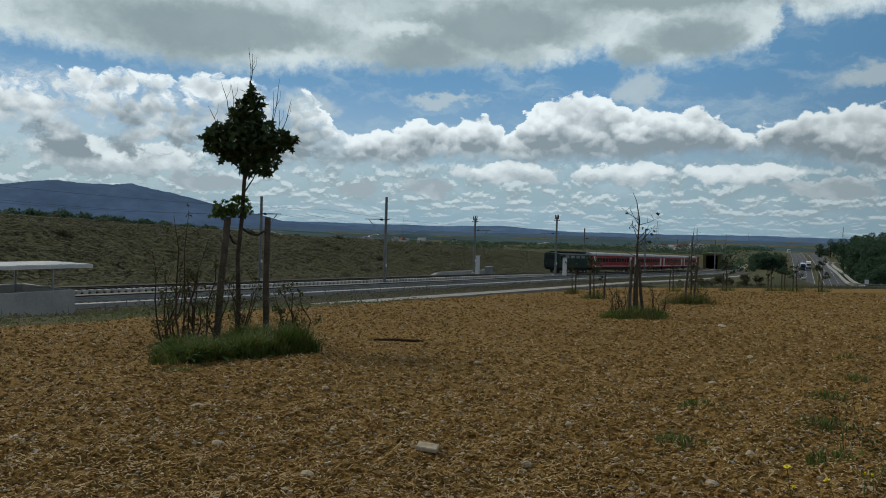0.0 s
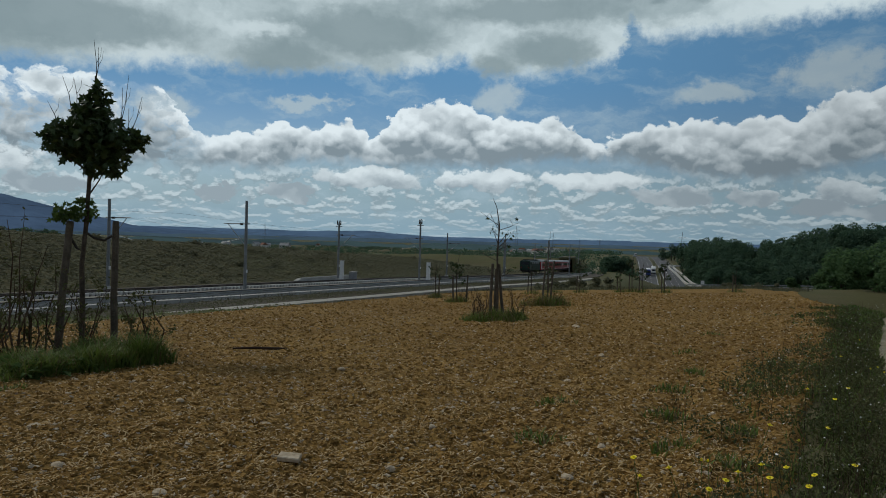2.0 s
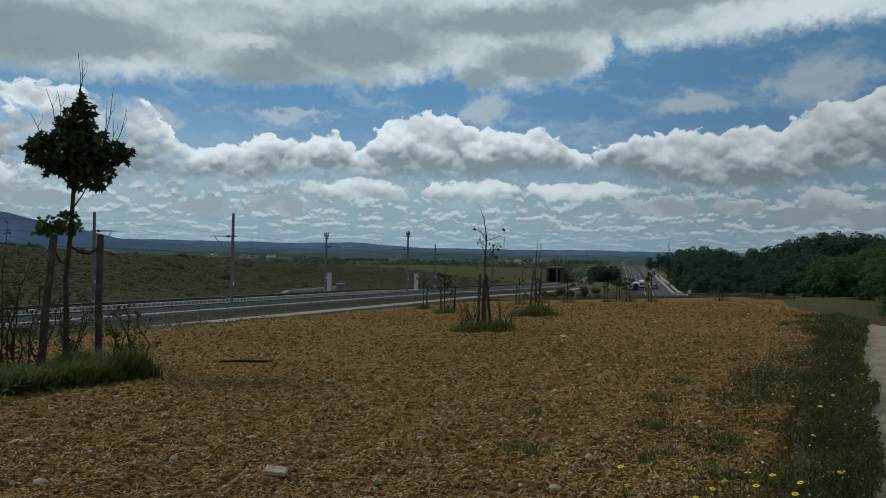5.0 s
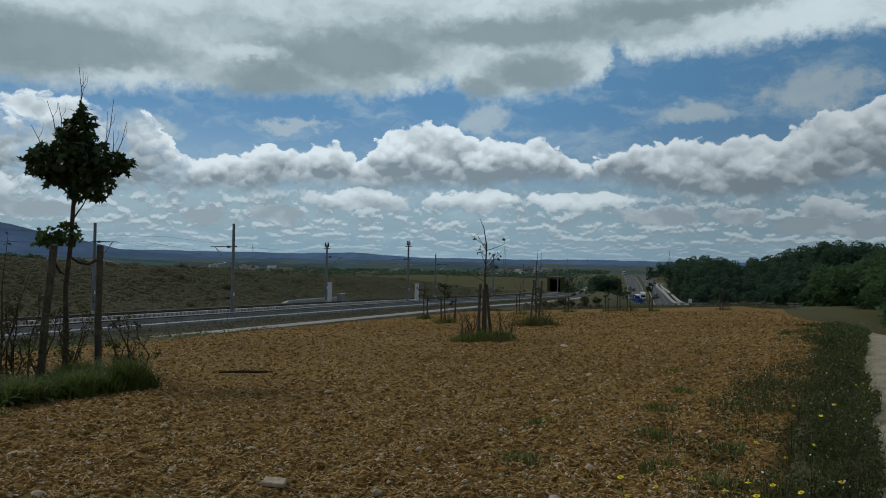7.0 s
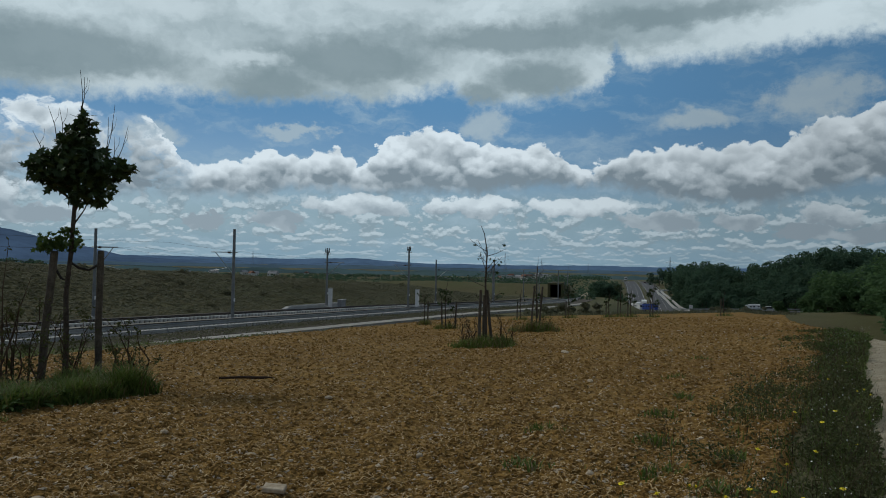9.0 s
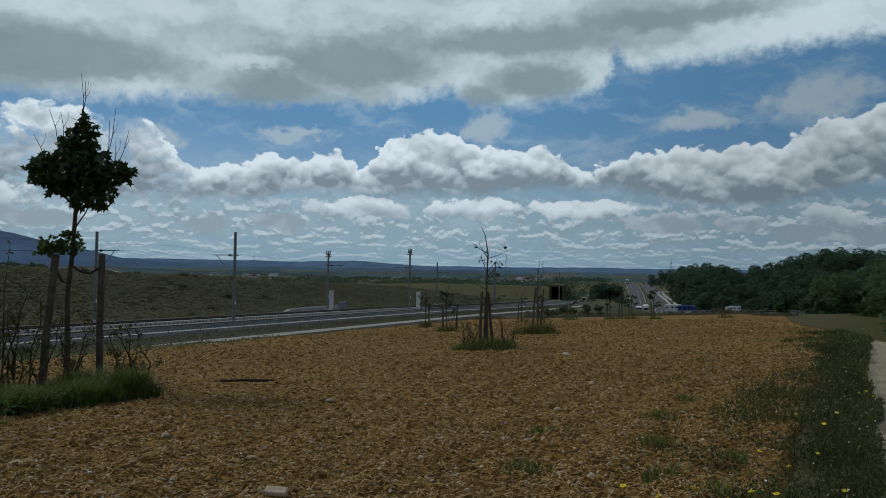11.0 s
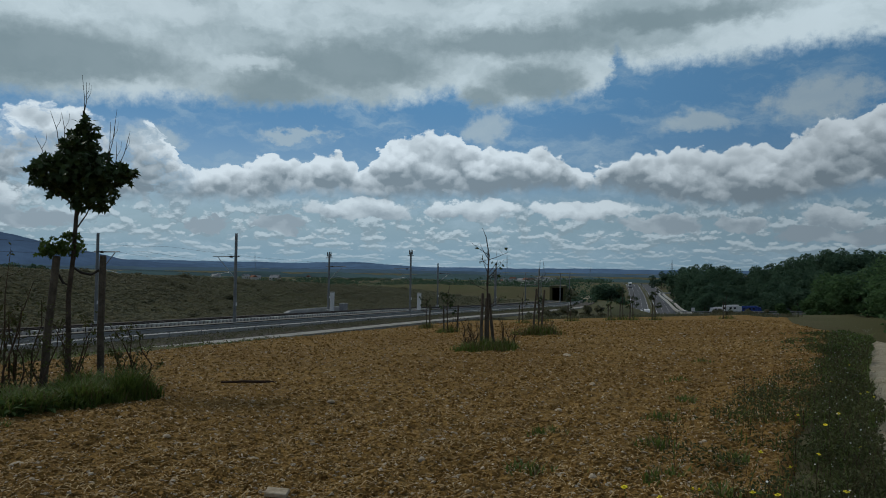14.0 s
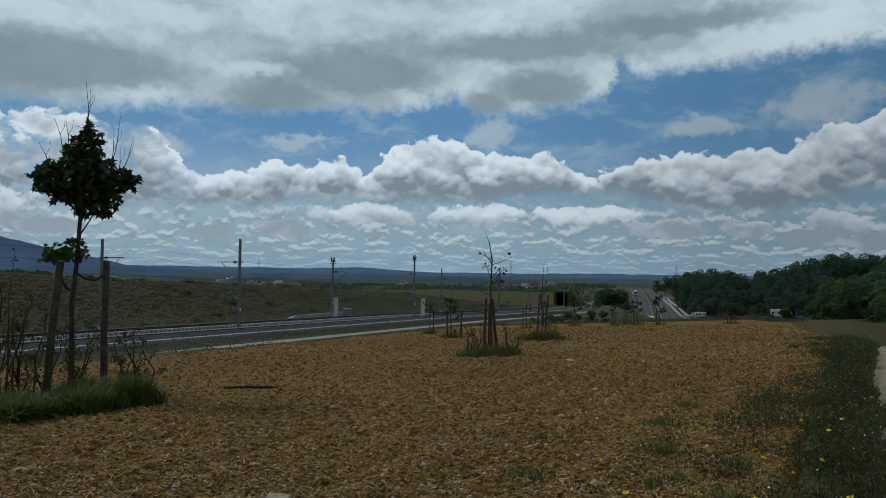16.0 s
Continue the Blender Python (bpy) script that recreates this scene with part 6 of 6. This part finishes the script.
def van(paint, label, length, width, tall, cab, name, category):
    """A box-bodied vehicle: box, lower cab with its windscreen, side windows, wheels; it faces +x."""
    root = thing(name, (0, 0, 0), label, category, "road traffic")
    bm = bmesh.new()
    box(bm, (length - cab, width, tall - 0.55), pose(-cab / 2, 0, 0.55 + (tall - 0.55) / 2), 0.08)
    part("box_body", bm, paint, root)
    bm = bmesh.new()
    vs = box(bm, (cab, width * 0.94, tall * 0.68), pose(length / 2 - cab / 2, 0, 0.45 + tall * 0.34))
    for v in vs:
        if v.co.z > 1 and v.co.x > length / 2 - cab / 2:
            v.co.x -= cab * 0.3
    part("cab", bm, WHITE_PAINT if paint is not BLUE_PAINT else BLUE_PAINT, root)
    bm = bmesh.new()
    box(bm, (0.06, width * 0.82, tall * 0.26), pose(length / 2 - cab * 0.16, 0, 0.45 + tall * 0.46, 0, -22), 0.02)
    part("windscreen", bm, GLASS, root)
    for y in (-width / 2, width / 2):
        for x in (-length * 0.28, 0.0, length * 0.2):
            bm = bmesh.new()
            box(bm, (length * 0.11, 0.05, tall * 0.2), pose(x - cab / 2, y, tall * 0.66), 0.015)
            part("side_window", bm, GLASS, root)
    for y in (-width * 0.36, width * 0.36):
        bm = bmesh.new()
        box(bm, (0.06, 0.3, 0.2), pose(length / 2 + 0.01, y, 0.75), 0.02)
        part("headlight", bm, WHITE_PAINT, root)
    wheel_parts(root, (-length * 0.28, length * 0.33), width / 2 - 0.1, 0.38)
    return root


def truck(paint, label):
    """A lorry: cab, long box trailer, wheels; it faces +x."""
    root = thing("truck", (0, 0, 0), label, "truck", "road traffic")
    for name, size, at, mat_ in (("trailer", (10.5, 2.55, 2.9), (-1.8, 0, 2.55), WHITE_PAINT), ("cab", (2.2, 2.5, 2.7), (5.2, 0, 2.0), paint),
                                 ("chassis", (12.2, 1.2, 0.4), (-0.6, 0, 0.9), DARK_PAINT), ("windscreen", (0.06, 2.2, 0.95), (6.31, 0, 2.55), GLASS),
                                 ("roof_deflector", (1.4, 2.2, 0.6), (4.9, 0, 3.6), paint), ("bumper", (0.2, 2.4, 0.5), (6.25, 0, 0.75), DARK_PAINT)):
        bm = bmesh.new()
        box(bm, size, pose(*at), 0.06)
        part(name, bm, mat_, root)
    wheel_parts(root, (-5.5, -4.2, 2.2, 5.0), 1.1, 0.5)
    return root


def sign(az, d, dep, label):
    x, y, z = far_point(az, d, dep)
    g = z - 2.6
    root = thing("road_sign", (x, y, g), label, "road sign", turn=-az)
    for dx in (-0.35, 0.35):
        bm = bmesh.new()
        tube(bm, [(dx, 0.1, -1.0), (dx, 0.1, 3.0)], [0.05, 0.05])
        part("post", bm, GALVANISED, root)
    bm = bmesh.new()
    box(bm, (1.15, 0.06, 1.3), pose(0, 0, 2.4), 0.02)
    part("panel", bm, WHITE_PAINT, root, "blank pale panel")


sign(29.85, 270, 0.0475, "pale rectangular road sign on two posts by the road")


def house(x, y, w, l, h, turn, roof_mat):
    z = float(land_z(x, y))
    root = thing("house", (x, y, z), "white plastered house with a pitched roof down in the valley", "house", "village houses", turn)
    bm = bmesh.new()
    box(bm, (l, w, h + 4), pose(0, 0, h / 2 - 2))
    part("walls", bm, PLASTER, root)
    bm = bmesh.new()
    vs = [bm.verts.new(q) for q in ((-l / 2 - 0.4, -w / 2 - 0.5, h), (l / 2 + 0.4, -w / 2 - 0.5, h), (l / 2 + 0.4, w / 2 + 0.5, h), (-l / 2 - 0.4, w / 2 + 0.5, h),
                                    (-l / 2 - 0.4, 0, h + w * 0.42), (l / 2 + 0.4, 0, h + w * 0.42))]
    for f in ((0, 1, 5, 4), (2, 3, 4, 5), (0, 4, 3), (1, 2, 5), (3, 2, 1, 0)):
        bm.faces.new([vs[i] for i in f])
    part("roof", bm, roof_mat, root)
    for y_ in (-w / 2 - 0.02, w / 2 + 0.02):
        for k in range(3):
            bm = bmesh.new()
            box(bm, (1.2, 0.08, 1.4), pose(-l / 3 + k * l / 3, y_, h * 0.6), 0.02)
            part("window", bm, GLASS, root)


for k in range(26):
    az = RNG.choice([RNG.uniform(15.5, 19.5), RNG.uniform(19.5, 22.0), RNG.uniform(-9, 4), RNG.uniform(16, 18)])
    d = RNG.uniform(1050, 1300)
    big = 1.0 if RNG.random() < 0.9 else 1.4
    house(d * math.sin(radians(az)), d * math.cos(radians(az)), 7 * big, 10 * big, RNG.uniform(4, 6), RNG.uniform(0, 180), ROOF_TILE if RNG.random() < 0.12 else GREY_PAINT)


def lattice_pylon(az, d, top_dep, tall):
    """A power pylon: four legs, cross bracing and three pairs of arms."""
    x, y = d * math.sin(radians(az)), d * math.cos(radians(az))
    z = EYE_Z - top_dep * d - tall
    root = thing("power_pylon", (x, y, z), "grey lattice power pylon far off in the valley", "pylon", "power pylons", -az)
    w = tall * 0.085
    t = tall * 0.0045
    for sx in (-1, 1):
        for sy in (-1, 1):
            bm = bmesh.new()
            tube(bm, [(sx * w, sy * w, -20), (sx * w * 0.35, sy * w * 0.35, tall * 0.6), (0, 0, tall)], [t * 1.4, t * 1.2, t], 4)
            part("leg", bm, MAST_STEEL, root)
    bm = bmesh.new()
    for k in range(10):
        a, b = k / 10, (k + 1) / 10
        wa, wb = w * (1 - 0.95 * a), w * (1 - 0.95 * b)
        s = 1 if k % 2 else -1
        for sy in (-1, 1):
            tube(bm, [(s * wa, sy * wa, tall * a), (-s * wb, sy * wb, tall * b)], [t * 0.7] * 2, 4)
    part("bracing", bm, MAST_STEEL, root)
    for h, reach in ((0.66, 0.20), (0.80, 0.15)):
        bm = bmesh.new()
        tube(bm, [(-tall * reach, 0, tall * h), (0, 0, tall * (h + 0.03)), (tall * reach, 0, tall * h)], [t * 0.7, t * 1.3, t * 0.7], 4)
        part("arm", bm, MAST_STEEL, root)


for az, d, dep, tall in ((-3.1, 1900, -0.0135, 45), (16.1, 1500, -0.0185, 48), (22.4, 2100, -0.0055, 42), (28.35, 700, -0.0155, 26), (18.9, 1300, -0.0105, 40), (20.9, 1700, -0.0035, 36)):
    lattice_pylon(az, d, dep, tall)


def valley_trees():
    """Hedgerows and copses over the valley floor, too far to tell one tree from the next."""
    blobs = []
    for k in range(460):
        az = RNG.uniform(-30, 27)
        d = 360 * (1300 / 360) ** RNG.random()
        if az < 12 and d < 700:
            d += 560
        n = int(RNG.integers(2, 6))
        turn = RNG.uniform(-0.4, 0.4)
        for j in range(n):
            a = az + j * 0.35 * 600 / d * math.cos(turn) * 3
            x, y = d * math.sin(radians(a)), (d + 8 * j) * math.cos(radians(a))
            if across(x, y) < 95 and across(x, y) > 25 and along(x, y) < 360:
                continue
            if abs(a - 26.5) < 2.5:
                continue
            r = RNG.uniform(1.6, 3.4)
            blobs.append((x, y, float(land_z(x, y)) + r * 0.6, r * 1.7, r * 1.4, r))
    c = in_blobs(blobs, 46000, 0.5)
    d = np.hypot(c[:, 0], c[:, 1])
    tagged(leaf_mesh("valley_trees", c, (0.6 + 0.6 * RNG.random(len(c))) * (0.6 + d / 1400), WOODS, CLUMP, None, upward(len(c), 1.0)), "dark hedges and copses across the valley", "trees", kind="stuff")


valley_trees()
GREY_CAR, WHITE_CAR, DARK_CAR, DARK_CAR_TWO = (car(GREY_PAINT, "grey car on the motorway"), car(WHITE_PAINT, "white car on the motorway"),
                                               car(DARK_PAINT, "dark car on the road below the field"), car(DARK_PAINT, "dark car on the motorway"))
WHITE_CAR_TWO = car(WHITE_PAINT, "white car on the road below the field")
CAMPER = van(WHITE_PAINT, "white camper van on the road below the field", 6.4, 2.3, 2.9, 1.5, "camper_van", "camper van")
BLUE_VAN = van(BLUE_PAINT, "blue covered van on the road below the field", 6.0, 2.2, 2.5, 1.3, "van", "van")
WHITE_VAN = van(WHITE_PAINT, "white van on the road below the field", 4.9, 2.0, 2.1, 1.3, "van", "van")
BLUE_TRUCK, WHITE_TRUCK, FAR_TRUCK = truck(BLUE_PAINT, "white lorry with a blue cab on the motorway"), truck(WHITE_PAINT, "white lorry on the motorway"), truck(WHITE_PAINT, "white lorry far off on the motorway")


# ---- what moves ----
def ride_rail(ob, start, speed):
    rows = []
    for t in np.arange(0, 16.01, 0.5):
        s = min(start + speed * t, 900.0)
        q, d = rail_point(s, FAR_TRACK, 0.48), rail_point(s + 1, FAR_TRACK) - rail_point(s - 1, FAR_TRACK)
        rows.append((float(t), pose(q.x, q.y, q.z, 0, -math.degrees(math.asin(d.z / d.length)), math.degrees(math.atan2(d.y, d.x)))))
    walk(ob, rows)


def on_line(line, dist, offset, dz, forward=1):
    """A pose on a road, dist metres from the line's start."""
    gone = 0.0
    for (a, na), (b, nb) in zip(line, line[1:]):
        seg = (b - a).length
        if gone + seg >= dist or b is line[-1][0]:
            k = (dist - gone) / seg
            q = a.lerp(b, k)
            d = (b - a) * forward
            return pose(q.x + na[0] * offset, q.y + na[1] * offset, q.z + dz, 0, -math.degrees(math.asin(d.z / d.length)), math.degrees(math.atan2(d.y, d.x)))
        gone += seg
    return None


def drive(ob, line, rows, offset, dz, forward):
    walk(ob, [(t, on_line(line, s, offset, dz, forward)) for t, s in rows])


def motions():
    ride_rail(LOCO, 128.5, 37.5)
    for k, ob in enumerate(COACHES):
        ride_rail(ob, 128.5 + 7.3 + 0.7 + 12.15 + k * 24.9, 37.5)
    # metres along the motorway from its near end; traffic comes towards the field in the left lanes
    drive(BLUE_TRUCK, MOTORWAY, ((0, 178), (3, 138), (7, 92), (9, 76), (12, 50), (16, 20)), 6.4, 0.5, -1)
    drive(WHITE_TRUCK, MOTORWAY, ((0, 196), (3, 156), (7, 110), (9, 94), (12, 62), (16, 26)), 3.2, 0.5, -1)
    drive(WHITE_CAR, MOTORWAY, ((0, 112), (2, 84), (5, 55), (9, 30), (16, 5)), 6.6, 0.5, -1)
    drive(GREY_CAR, MOTORWAY, ((0, 108), (2, 88), (5, 60), (9, 34), (16, 8)), 9.6, 0.5, -1)
    drive(FAR_TRUCK, MOTORWAY, ((0, 515), (5, 490), (9, 430), (12, 380), (14.5, 320), (16, 280)), 9.6, 0.5, -1)
    drive(DARK_CAR_TWO, MOTORWAY, ((0, 150), (4, 240), (10, 380), (16, 520)), -5.0, 0.5, 1)
    # the road below the field: metres from its western end
    drive(CAMPER, CROSS, ((0, 2), (9, 18), (11.5, 37), (12, 40), (14.5, 53.5), (16, 63.5)), -1.7, 0.0, 1)
    drive(BLUE_VAN, CROSS, ((0, 9), (9, 25), (11.5, 41), (12, 44), (14.5, 59.5), (16, 70.5)), -1.7, 0.0, 1)
    drive(WHITE_VAN, CROSS, ((0, 100), (7, 85), (9, 57), (12, 50), (14.5, 44), (16, 38)), 1.7, 0.0, -1)
    drive(WHITE_CAR_TWO, CROSS, ((0, 120), (7, 78), (9, 62), (12, 84), (16, 100)), -1.7, 0.0, 1)
    drive(DARK_CAR, CROSS, ((0, 115), (9, 100), (12, 79), (16, 55)), 1.7, 0.0, -1)


motions()
